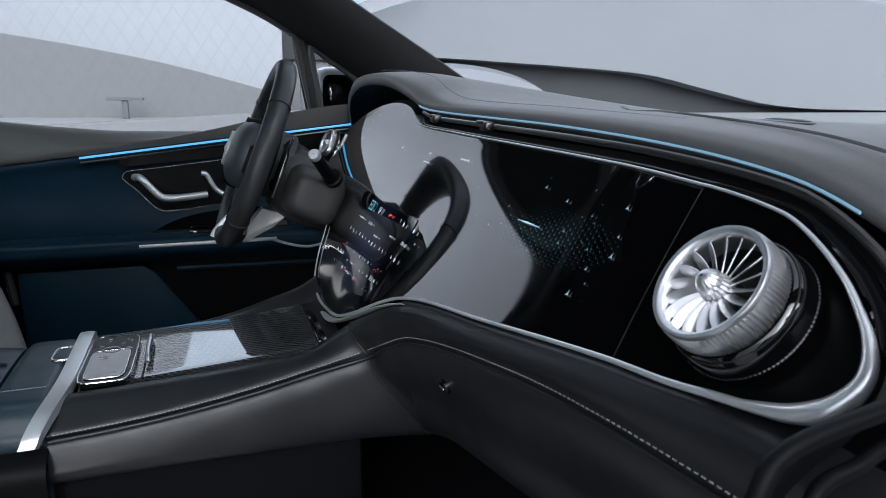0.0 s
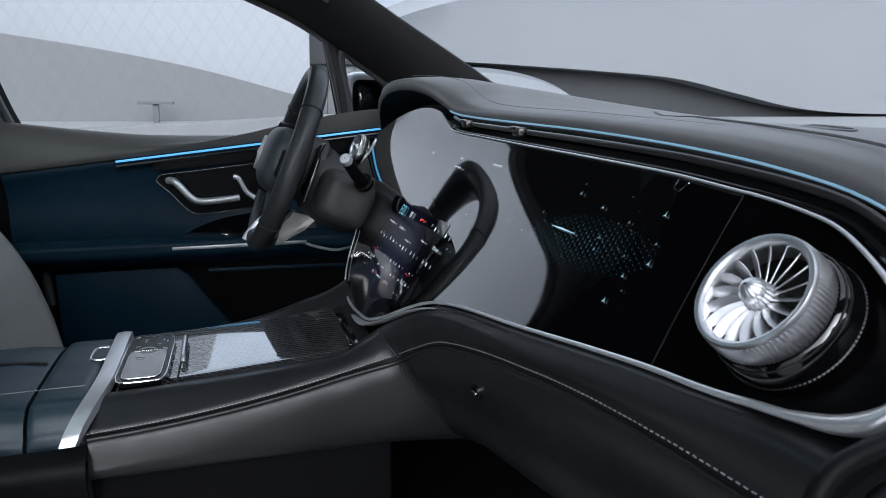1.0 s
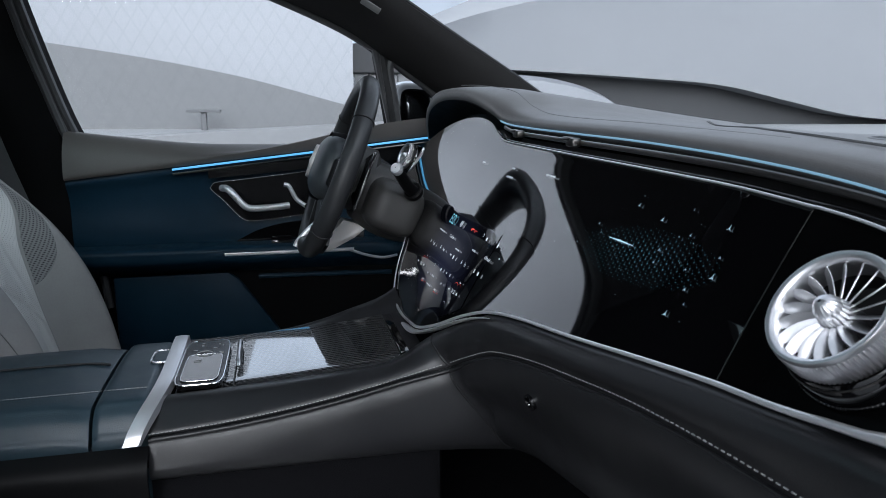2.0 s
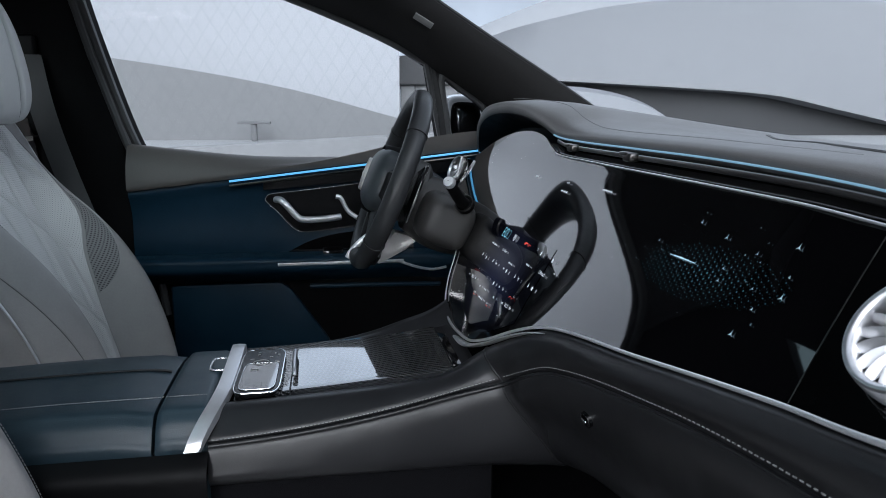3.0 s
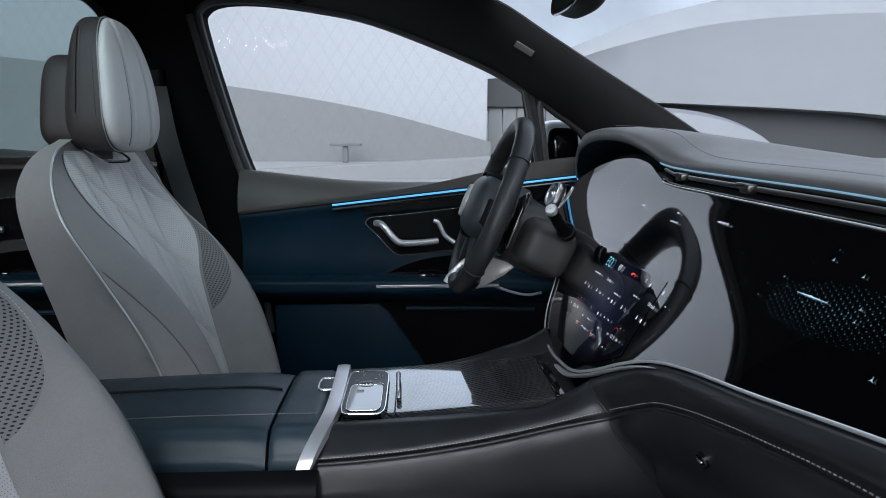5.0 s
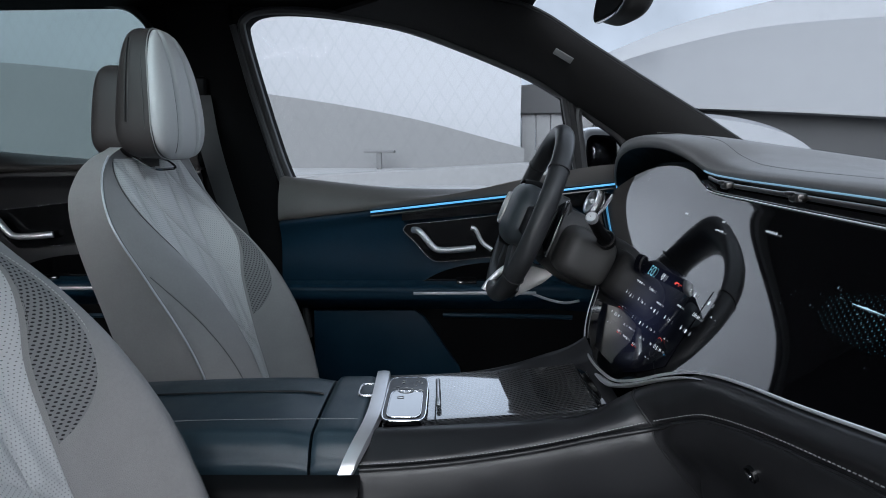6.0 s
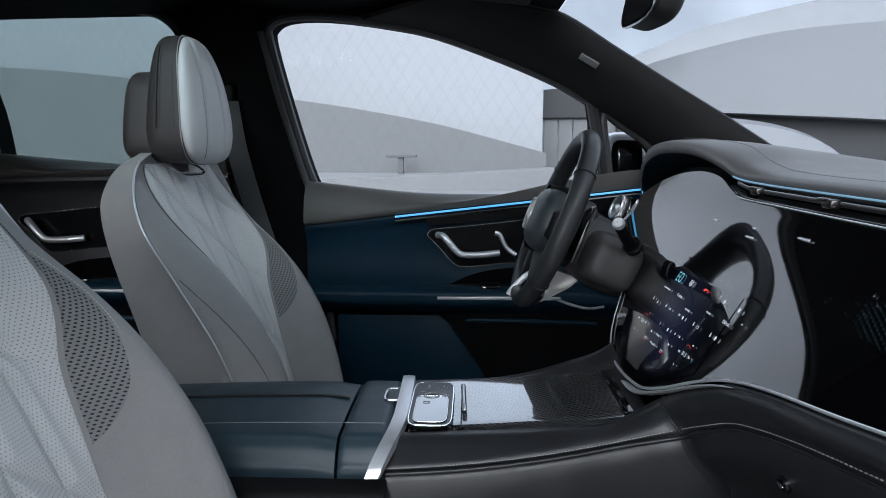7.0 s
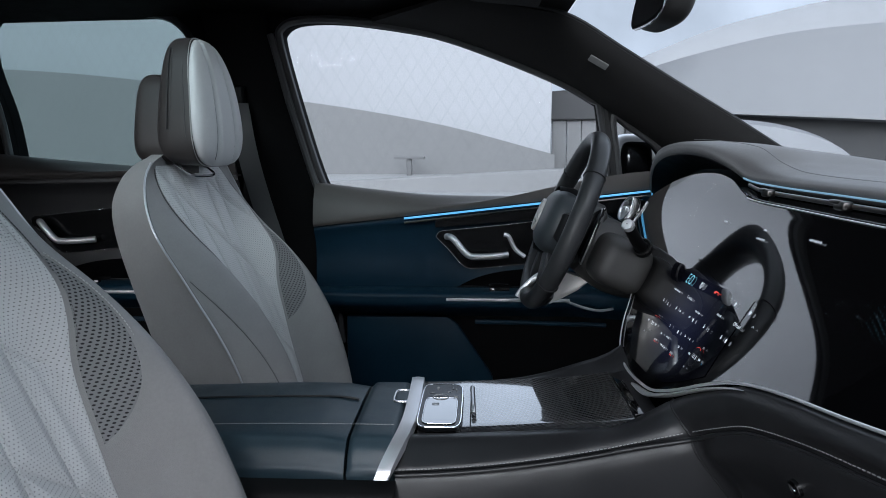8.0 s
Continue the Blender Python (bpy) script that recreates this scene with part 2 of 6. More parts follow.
CLOUD = material("cloud_layer", (0.02, 0.02, 0.02), 1.0, spec=0.0, glow=(0.64, 0.68, 0.76), power=1.0)
ct = CLOUD.node_tree
cn, cr, cc = ct.nodes.new("ShaderNodeTexNoise"), ct.nodes.new("ShaderNodeMapRange"), ct.nodes.new("ShaderNodeTexCoord")
cn.inputs["Scale"].default_value, cn.inputs["Detail"].default_value = 0.014, 6
cr.inputs["From Min"].default_value, cr.inputs["From Max"].default_value = 0.35, 0.65
cr.inputs["To Min"].default_value, cr.inputs["To Max"].default_value = 0.72, 1.22
ct.links.new(cc.outputs["Object"], cn.inputs["Vector"])
ct.links.new(cn.outputs[0], cr.inputs["Value"])
cz, cg, cm = ct.nodes.new("ShaderNodeSeparateXYZ"), ct.nodes.new("ShaderNodeMapRange"), ct.nodes.new("ShaderNodeMath")
cg.inputs["From Min"].default_value, cg.inputs["From Max"].default_value = 58.0, 100.0
cg.inputs["To Min"].default_value, cg.inputs["To Max"].default_value = 1.0, 2.3
cm.operation = "MULTIPLY"
ct.links.new(cc.outputs["Object"], cz.inputs[0])
ct.links.new(cz.outputs["Z"], cg.inputs["Value"])
ct.links.new(cr.outputs[0], cm.inputs[0])
ct.links.new(cg.outputs[0], cm.inputs[1])
ct.links.new(cm.outputs[0], ct.nodes["Principled BSDF"].inputs["Emission Strength"])

# ---- building helpers ----


def spline(pts, n):
    """n points along a smooth curve through the control points."""
    pts = [Vector(p) for p in pts]
    if len(pts) == 2:
        return [pts[0].lerp(pts[1], i / (n - 1)) for i in range(n)]
    ext = [2 * pts[0] - pts[1]] + pts + [2 * pts[-1] - pts[-2]]
    out, last = [], len(pts) - 1
    for i in range(n):
        s = i / (n - 1) * last
        k = min(int(s), last - 1)
        u = s - k
        a, b, c, d = ext[k : k + 4]
        out.append(0.5 * ((2 * b) + (c - a) * u + (2 * a - 5 * b + 4 * c - d) * u * u + (3 * b - a - 3 * c + d) * u ** 3))
    return out


def curve1(keys):
    """A smooth function of one variable through (u, v...) keys, monotone in u."""
    us = [k[0] for k in keys]

    def at(u):
        out = []
        for j in range(1, len(keys[0])):
            vs = [k[j] for k in keys]
            if u <= us[0]:
                out.append(vs[0])
                continue
            if u >= us[-1]:
                out.append(vs[-1])
                continue
            k = next(i for i in range(len(us) - 1) if us[i] <= u <= us[i + 1])
            h = us[k + 1] - us[k]
            w = (u - us[k]) / h
            slope = lambda i: (vs[min(i + 1, len(us) - 1)] - vs[max(i - 1, 0)]) / (us[min(i + 1, len(us) - 1)] - us[max(i - 1, 0)])
            m0, m1 = slope(k) * h, slope(k + 1) * h
            out.append((2 * w**3 - 3 * w * w + 1) * vs[k] + (w**3 - 2 * w * w + w) * m0 + (-2 * w**3 + 3 * w * w) * vs[k + 1] + (w**3 - w * w) * m1)
        return out if len(out) > 1 else out[0]

    return at


def skin(rows, wrap=False, cap=False):
    """A bmesh through rows of points; wrap joins each row's ends, cap closes the first and last row."""
    bm = bmesh.new()
    vs = [[bm.verts.new(p) for p in row] for row in rows]
    n = len(rows[0])
    for a, b in zip(vs, vs[1:]):
        for i in range(n if wrap else n - 1):
            j = (i + 1) % n
            try:
                bm.faces.new((a[i], a[j], b[j], b[i]))
            except ValueError:
                pass
    if cap:
        for row in (vs[0], vs[-1]):
            bm.faces.new(row)
    bmesh.ops.recalc_face_normals(bm, faces=bm.faces)
    return bm


def thick(bm, d):
    """Gives a sheet its thickness."""
    bmesh.ops.solidify(bm, geom=bm.faces[:], thickness=d)
    return bm


def tube(path, r, seg=8, closed=False, r2=None, up=(0, 0, 1), taper=None):
    """A round or oval bar along a path. r: half width sideways, r2: half height along up."""
    path = [Vector(p) for p in path]
    n, rows = len(path), []
    for i, p in enumerate(path):
        a = path[i - 1] if (i or closed) else p
        b = path[(i + 1) % n] if (i < n - 1 or closed) else p
        d = (b - a).normalized()
        side = d.cross(Vector(up))
        side = side.normalized() if side.length > 1e-4 else d.orthogonal().normalized()
        u = side.cross(d)
        k = taper(i / (n - 1)) if taper else 1.0
        rows.append([p + k * (side * r * math.cos(q) + u * (r2 or r) * math.sin(q)) for q in (2 * math.pi * j / seg for j in range(seg))])
    if closed:
        rows.append(rows[0])
        bm = skin(rows, wrap=True)
        bmesh.ops.remove_doubles(bm, verts=bm.verts, dist=1e-6)
        return bm
    return skin(rows, wrap=True, cap=True)


def box(size, at=(0, 0, 0), bevel=0.0, seg=2, turn=(0, 0, 0)):
    bm = bmesh.new()
    bmesh.ops.create_cube(bm, size=1)
    bmesh.ops.scale(bm, vec=size, verts=bm.verts)
    if bevel:
        bmesh.ops.bevel(bm, geom=bm.edges[:], offset=bevel, segments=seg, profile=0.5, affect="EDGES")
    bmesh.ops.transform(bm, matrix=pose(*at, *turn), verts=bm.verts)
    return bm


def slab(outline, d, bevel=0.0):
    """A plate: outline points in space, made thick by the vector d."""
    bm = bmesh.new()
    f = bm.faces.new([bm.verts.new(p) for p in outline])
    res = bmesh.ops.extrude_face_region(bm, geom=[f])
    bmesh.ops.translate(bm, vec=d, verts=[v for v in res["geom"] if isinstance(v, bmesh.types.BMVert)])
    bmesh.ops.recalc_face_normals(bm, faces=bm.faces)
    if bevel:
        bmesh.ops.bevel(bm, geom=bm.edges[:], offset=bevel, segments=2, profile=0.5, affect="EDGES")
    return bm


def lathe(profile, m, seg=48, lobes=0, depth=0.0):
    """A turned form: (radius, height) profile round the local z axis, placed by m. lobes and depth cut flutes."""
    rows = []
    for r, h in profile:
        row = []
        for j in range(seg):
            q = 2 * math.pi * j / seg
            rr = r * (1 - depth * (0.5 + 0.5 * math.cos(lobes * q))) if lobes else r
            row.append(m @ Vector((rr * math.cos(q), rr * math.sin(q), h)))
        rows.append(row)
    return skin(rows, wrap=True)


def merge(*parts):
    """Joins bmeshes of one piece."""
    out = parts[0]
    for p in parts[1:]:
        me = bpy.data.meshes.new("join")
        p.to_mesh(me)
        p.free()
        out.from_mesh(me)
        bpy.data.meshes.remove(me)
    return out


def part(name, bm, mat, parent=None, label="", smooth=True, angle=40):
    """Links a bmesh as one mesh object, under a thing or a part."""
    me = bpy.data.meshes.new(name)
    bm.to_mesh(me)
    bm.free()
    me.materials.append(mat)
    if smooth:
        me.shade_smooth()
        me.set_sharp_from_angle(angle=radians(angle))
    ob = new(name, me)
    if parent:
        ob.parent = parent
    if label:
        ob["label"] = label
    return ob


def thing(name, at, label, category, group="", kind=""):
    """An Empty at a thing's base; its parts are built in world places and hung under it."""
    ob = tagged(new(name), label, category, group, kind)
    ob.location = at
    ob.empty_display_size = 0.05
    return ob


def under(parent, *obs):
    """Hangs world-built parts under a thing so that they stay where they are."""
    for o in obs:
        o.parent = parent
        o.matrix_parent_inverse = Matrix.Translation(-parent.location)
    return obs[0]


def add(parent, name, bm, mat, label="", smooth=True, angle=40):
    """A part built in world places, hung under the thing at parent."""
    ob = part(name, bm, mat, None, label, smooth, angle)
    top = parent
    while top.parent:
        top = top.parent
    ob.parent = parent
    if parent is top:
        ob.matrix_parent_inverse = Matrix.Translation(-parent.location)
    return ob


def stitches(path, length=0.0031, gap=0.0015, r=0.00055, lift=(0, 0, 0)):
    """A row of short sewn stitches along a path, as one mesh."""
    path = [Vector(p) + Vector(lift) for p in path]
    bm = bmesh.new()
    run, nxt = 0.0, 0.0
    for a, b in zip(path, path[1:]):
        seg = (b - a).length
        d = (b - a).normalized()
        s = d.orthogonal().normalized() * r
        u = d.cross(s)
        while nxt < run + seg:
            p = a + d * (nxt - run)
            q = p + d * length
            v = [bm.verts.new(c) for c in (p + s, p + u, p - s, p - u, q + s, q + u, q - s, q - u)]
            for i in range(4):
                bm.faces.new((v[i], v[(i + 1) % 4], v[4 + (i + 1) % 4], v[4 + i]))
            nxt += length + gap
        run += seg
    return bm

# ---- surroundings ----
ground = part("ground", box((900, 900, 0.4), (0, 60, -0.2)), PAVING, smooth=False)
tagged(ground, "pale grey paved forecourt reaching the horizon", "ground", kind="structure")


def sx(y, z):
    """The screen's face: leans forward towards the top, bowed at its ends."""
    u = z - 0.93
    return -0.052 + 0.58 * u + 0.5 * u * u + 0.03 * min(abs(y), 0.5) ** 2


sky_sheet = part("backdrop", box((420, 1, 170), (150, 260, 84)), CLOUD, smooth=False)
tagged(sky_sheet, "pale grey cloudy sky beyond the buildings", "sky", kind="structure")

# far buildings, about forty metres off
hall = thing("exhibition_hall", (-6, 39, 0), "pale clad hall with a sloping grey concrete plinth wall", "building")
plinth_top = curve1([(-60, 8.5), (-29, 6.6), (-10.5, 4.25), (-2.7, 2.9), (3.4, 1.3), (5, 0.9)])
rows = []
for i in range(41):
    x = -60 + i * 1.6
    rows.append([(x, 39 + 0.004 * (x - 3) ** 2, -0.1), (x, 39 + 0.004 * (x - 3) ** 2, plinth_top(x)), (x, 41 + 0.004 * (x - 3) ** 2, plinth_top(x) + 0.02), (x, 41 + 0.004 * (x - 3) ** 2, -0.1)])
add(hall, "plinth_wall", skin(rows, wrap=True, cap=True), CONCRETE, smooth=False)
# Unseen upper wall, raised to 34 m so that the screen mirrors even cladding.
hall_top = curve1([(-62, 34), (-12, 34), (-4, 16), (0, 12), (8, 12)])
rows = []
for i in range(41):
    x = -62 + i * 1.65
    yy = 41.5 + 0.004 * (x - 3) ** 2
    top = hall_top(x)
    rows.append([(x, yy, -0.1), (x + 0.1, yy + 0.5, 6), (x + 0.3, yy + 2.0, top - 0.5), (x, yy + 12, top), (x, yy + 12, -0.1)])
add(hall, "clad_wall", skin(rows, wrap=True, cap=True), CLAD)

canopy = thing("canopy_building", (22, 52, 0), "large grey building with a curved rising roof edge", "building")
roof_edge = curve1([(9, 6.0), (11.8, 7.2), (16, 8.36), (20.7, 9.34), (27, 9.95), (34, 10.2), (50, 10), (70, 9)])
low_edge = curve1([(9, 3.6), (12, 3.75), (16.3, 3.66), (20, 3.5), (24.1, 3.32), (31.3, 2.83), (36.5, 1.84), (42.8, 0.68), (50, 0.25), (72, 0.1)])
rows = []
for i in range(45):
    x = 9.5 + i * 1.4
    rows.append([(x, 44, low_edge(x)), (x, 45.2, (low_edge(x) * 1.3 + roof_edge(x)) / 2.3), (x, 48, roof_edge(x)), (x, 60, roof_edge(x)), (x, 60, low_edge(x))])
add(canopy, "roof_shell", skin(rows, wrap=True, cap=True), material("canopy_skin", (0.135, 0.137, 0.146), 0.7, vary=0.06, vscale=0.2))
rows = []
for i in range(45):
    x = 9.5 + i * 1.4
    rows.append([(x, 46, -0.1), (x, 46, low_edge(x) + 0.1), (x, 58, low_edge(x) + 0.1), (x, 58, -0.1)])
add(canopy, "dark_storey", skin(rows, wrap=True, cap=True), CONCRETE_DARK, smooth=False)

rows = []
upper_edge = curve1([(6, 6.0), (11.6, 8.3), (16.8, 10.36), (20.9, 11.45), (27, 12.6), (40, 13), (75, 11)])
for i in range(45):
    x = 7.5 + i * 1.5
    rows.append([(x, 52, 3.0), (x, 52, upper_edge(x) - 1.2), (x, 52.6, upper_edge(x)), (x, 64, upper_edge(x)), (x, 64, 3.0)])
add(canopy, "roof_crown", skin(rows, wrap=True, cap=True), PALE_ROOF, "paler roof tier behind the edge")

annex = thing("low_annex", (8, 47, 0), "low grey annex with a dark roof fascia", "building")
add(annex, "fascia", slab([(2.5, 46.0, 3.45), (11.5, 46.0, 3.5), (11.5, 46.0, 5.95), (2.5, 46.0, 5.2)], (0, 6, 0), 0.1), CONCRETE_DARK, "dark roof fascia", smooth=False)
for k in range(9):
    add(annex, "wall_panel", box((0.96, 0.3, 3.5), (3.1 + k * 1.0, 46.6, 1.72), 0.04), CONCRETE)

# Unseen block on the passenger side, added to hold light off seat and console.
blocker = thing("shade_block", (21.5, -12, 0), "unseen grey block added to keep sky light off the cabin", "building", kind="structure")
add(blocker, "wall", box((48, 5, 6.2), (21.5, -12.0, 3.1), 0.2), CONCRETE, smooth=False)

ramp = thing("round_pavilion", (17, 43.5, 0), "low pale pavilion with a rounded roof", "building")
rows = []
for i in range(25):
    x = 11 + i * 0.5
    h = 3.35 * max(0.02, 1 - (max(0, x - 14.5) / 8.6) ** 2) ** 0.5
    rows.append([(x, 42.6, -0.1), (x, 42.6, h * 0.9), (x, 43.2, h), (x, 45.5, h), (x, 45.5, -0.1)])
add(ramp, "shell", skin(rows, wrap=True, cap=True), PALE_ROOF)

bench = thing("concrete_table", (-4.25, 37, 0), "small grey T-shaped concrete stand before the wall", "stand")
add(bench, "top", box((1.68, 0.8, 0.14), (-4.22, 37, 0.98), 0.03), STAND)
add(bench, "post", box((0.28, 0.4, 0.92), (-4.25, 37, 0.46), 0.03), STAND)

parapet = thing("parapet", (-3, 20, 0), "low pale parapet wall rising along the forecourt", "low wall", kind="structure")
rows = []
for i in range(21):
    x = -13 + i * 0.95
    z = max(0.02, 0.335 + 0.0545 * (x + 4.71))
    rows.append([(x, 20.0, -0.1), (x, 20.0, z - 0.05), (x, 20.04, z), (x, 20.5, z), (x, 20.55, z - 0.05), (x, 20.55, -0.1)])
add(parapet, "wall", skin(rows, wrap=True, cap=True), PARAPET, smooth=False)

# ---- car shell ----
WIN = spline([(-0.727, 1.022), (-0.762, 1.105), (-0.806, 1.252), (-0.848, 1.415), (-0.845, 1.455), (-0.800, 1.474), (-0.699, 1.474), (-0.560, 1.456), (-0.442, 1.431), (-0.281, 1.373), (-0.142, 1.314), (-0.058, 1.266)], 45)
WIN = [(p[0], p[1]) for p in [Vector((a[0], a[1])) for a in WIN]] + [(-0.018, 1.022)]
QUART = [(p[0], p[1]) for p in spline([(0.004, 1.030), (-0.012, 1.140), (-0.022, 1.236), (0.030, 1.205), (0.085, 1.166), (0.125, 1.10), (0.12, 1.030)], 25)]
REAR = [(p[0], p[1]) for p in spline([(-1.03, 1.085), (-1.06, 1.25), (-1.068, 1.40), (-1.10, 1.465), (-1.17, 1.494), (-1.36, 1.498), (-1.60, 1.499), (-1.63, 1.40), (-1.59, 1.25), (-1.57, 1.115)], 35)]


def walled(outer, holes, y0, y1):
    """A wall between y0 and y1 with openings right through it."""
    bm = bmesh.new()
    loops = []
    for loop in (outer, *holes):
        vs = [bm.verts.new((x, y0, z)) for x, z in loop]
        loops.append([bm.edges.new((vs[i], vs[(i + 1) % len(vs)])) for i in range(len(vs))])
    bmesh.ops.triangle_fill(bm, use_beauty=True, use_dissolve=False, edges=[e for l in loops for e in l])
    res = bmesh.ops.extrude_face_region(bm, geom=bm.faces[:])
    bmesh.ops.translate(bm, vec=(0, y1 - y0, 0), verts=[v for v in res["geom"] if isinstance(v, bmesh.types.BMVert)])
    bmesh.ops.recalc_face_normals(bm, faces=bm.faces)
    return bm


SIDE = [(-2.3, 0.35), (1.2, 0.35), (1.2, 0.98), (0.55, 1.04), (0.36, 1.08), (0.10, 1.24), (-0.14, 1.40), (-0.32, 1.49), (-0.75, 1.56), (-2.3, 1.56)]
side = part("wall_driver_side", walled(SIDE, (WIN, QUART, REAR), 0.785, 0.86), LINER, smooth=False)
tagged(side, "black body side with door window openings", "car body", kind="structure")
for name, outline, mat, lab in (("window_1", WIN, PANE, "clear front door window"), ("window_2", QUART, PANE, "small clear quarter window"), ("window_3", REAR, PANE_TINT, "green tinted rear door window")):
    pane = part(name, slab([(x, 0.82, z) for x, z in outline], (0, 0.004, 0)), mat, smooth=False)
    pane.visible_shadow = mat is PANE_TINT
    tagged(pane, lab, "window", kind="structure")
    seal = part("seal", tube([(x, 0.783, z) for x, z in outline], 0.010, 8, closed=True, up=(0, 1, 0)), WINDOW_SEAL, None, "dark grey rubber window seal")
    seal.parent = pane

# Unseen side, carried forward to the pillar to shade the passenger seat.
far_side = part("wall_passenger_rear", walled([(-2.3, 0.35), (-0.70, 0.35), (-0.775, 1.10), (-0.872, 1.50), (-0.86, 1.56), (-2.3, 1.56)], ([(-1.2, 1.1), (-1.2, 1.45), (-1.9, 1.45), (-1.9, 1.1)],), -0.86, -0.80), LINER, smooth=False)
tagged(far_side, "black rear body side", "car body", kind="structure")
# Unseen door frame, added to keep high sky light off the passenger seat.
RAIL = [(-0.86, 1.56), (-0.872, 1.45), (-0.80, 1.455), (-0.56, 1.44), (-0.30, 1.36), (-0.06, 1.25), (0.22, 1.06), (0.36, 1.06), (0.10, 1.24), (-0.14, 1.40), (-0.32, 1.49), (-0.75, 1.56)]
tagged(part("wall_passenger_rail", slab([(x, -0.86, z) for x, z in RAIL], (0, 0.06, 0)), LINER, smooth=False), "unseen black frame over the open passenger door, added for shade", "car body", kind="structure")
tagged(part("wall_rear", box((0.06, 1.7, 1.2), (-2.3, 0, 0.95)), LINER, smooth=False), "dark rear bulkhead", "car body", kind="structure")
tagged(part("wall_front", box((0.05, 1.6, 0.66), (0.62, 0, 0.70)), BLACK, smooth=False), "black bulkhead below the dashboard", "car body", kind="structure")
tagged(part("floor", box((3.0, 1.66, 0.06), (-0.85, 0, 0.36)), CARPET, smooth=False), "black carpeted cabin floor", "floor", kind="structure")

tagged(part("underbody", box((2.9, 1.64, 0.33), (-0.85, 0, 0.165), 0.03), BLACK, smooth=False), "black car underbody", "car body", kind="structure")

# headliner, bowed across the car, falling to the side rails
rows = []
for i in range(25):
    x = -2.3 + i * 2.17 / 24
    rise = 0.02 * math.sin(min(1, (x + 2.3) / 1.6) * math.pi / 2)
    front = max(0.0, (x + 0.6) / 0.47)
    rows.append([(x - 0.03 * abs(s) ** 2 * front, 0.80 * s, 1.49 + rise - 0.035 * front**2 + 0.03 * (1 - s * s) - 0.004 * abs(s) ** 7) for s in (j / 14 - 1 for j in range(29))])
sheet = skin(rows)
# Unseen opening cut in the headliner, added to let sky light onto the seats.
hole = [f for f in sheet.faces if -1.25 < f.calc_center_median().x < -0.50 and -0.45 < f.calc_center_median().y < 0.21]
bmesh.ops.delete(sheet, geom=hole, context="FACES")
roof = part("ceiling", thick(sheet, 0.02), LINER)
tagged(roof, "black cloth headliner", "ceiling", kind="structure")

# Added pane over that opening; it casts no shadow.
added_roof_pane = part("window_5", slab([(-0.22, -0.50, 1.585), (-0.22, 0.50, 1.585), (-1.36, 0.50, 1.585), (-1.36, -0.50, 1.585)], (0, 0, 0.005)), PANE_TINT, smooth=False)
added_roof_pane.visible_shadow = False
tagged(added_roof_pane, "unseen tinted glass roof panel added to let sky light in", "roof window", kind="structure")

# A-pillar trim between the door window and the windscreen
pillar = thing("windscreen_pillar", (-0.05, 0.70, 1.06), "charcoal cloth-covered windscreen pillar trim", "pillar", kind="structure")
edge_a = spline([(-0.62, 0.782, 1.478), (-0.45, 0.782, 1.446), (-0.28, 0.782, 1.386), (-0.142, 0.782, 1.328), (-0.055, 0.782, 1.274), (0.09, 0.782, 1.178), (0.22, 0.782, 1.08)], 30)
edge_b = spline([(-0.40, 0.62, 1.50), (-0.27, 0.63, 1.475), (-0.154, 0.64, 1.449), (-0.03, 0.645, 1.375), (0.097, 0.65, 1.298), (0.24, 0.655, 1.213), (0.42, 0.66, 1.10)], 30)
rows = []
for a, b in zip(edge_a, edge_b):
    row = []
    for j in range(9):
        u = j / 8
        p = a.lerp(b, u)
        row.append(p + Vector((-0.004, -0.022, -0.006)) * math.sin(math.pi * u) ** 0.7)
    rows.append(row)
add(pillar, "trim", thick(skin(rows), 0.012), PILLAR)
add(pillar, "edge_strip", tube([p + Vector((0.002, -0.003, 0.0)) for p in edge_b], 0.005), RUBBER)
ja = min(edge_a, key=lambda p: abs(p.x + 0.215))
jb = min(edge_b, key=lambda p: abs(p.x + 0.150))
joint = [ja.lerp(jb, k / 12) + Vector((-0.004, -0.022, -0.006)) * math.sin(math.pi * k / 12) ** 0.7 + Vector((0, -0.001, -0.001)) for k in range(13)]
add(pillar, "trim_joint", tube(joint, 0.0012, 6), RUBBER)
tag = box((0.047, 0.017, 0.003), (0, 0, 0), 0.0014, 3)
tag_z = Vector((-0.35, -0.70, -0.63)).normalized()
tag_y = tag_z.cross(Vector((0.044, 0.006, -0.019))).normalized()
tag_m = Matrix((tag_y.cross(tag_z), tag_y, tag_z)).transposed().to_4x4()
bmesh.ops.transform(tag, matrix=Matrix.Translation((-0.0835, 0.6605, 1.3505)) @ tag_m, verts=tag.verts)
add(pillar, "label_plate", tag, material("tag_grey", (0.22, 0.22, 0.22), 0.6, vary=0.05), "grey embossed plate")

screen_glass = part("window_4", thick(skin([[(0.98 - 0.16 * (s * s), 0.72 * s, 1.06), (0.42, 0.70 * s, 1.29 - 0.02 * s * s - 0.17 * s**6), (-0.13 - 0.02 * s * s, 0.66 * s, 1.462 + 0.03 * (1 - s * s))] for s in (j / 8 - 1 for j in range(17))]), 0.004), PANE)
screen_glass.visible_shadow = False
tagged(screen_glass, "clear raked windscreen", "windscreen", kind="structure")

divider = part("window_divider", tube([(-0.045, 0.79, 1.28), (-0.022, 0.79, 1.16), (-0.008, 0.79, 1.05)], 0.016, 8, up=(0, 1, 0)), RUBBER)
tagged(divider, "black bar between door window and quarter window", "trim", kind="structure")

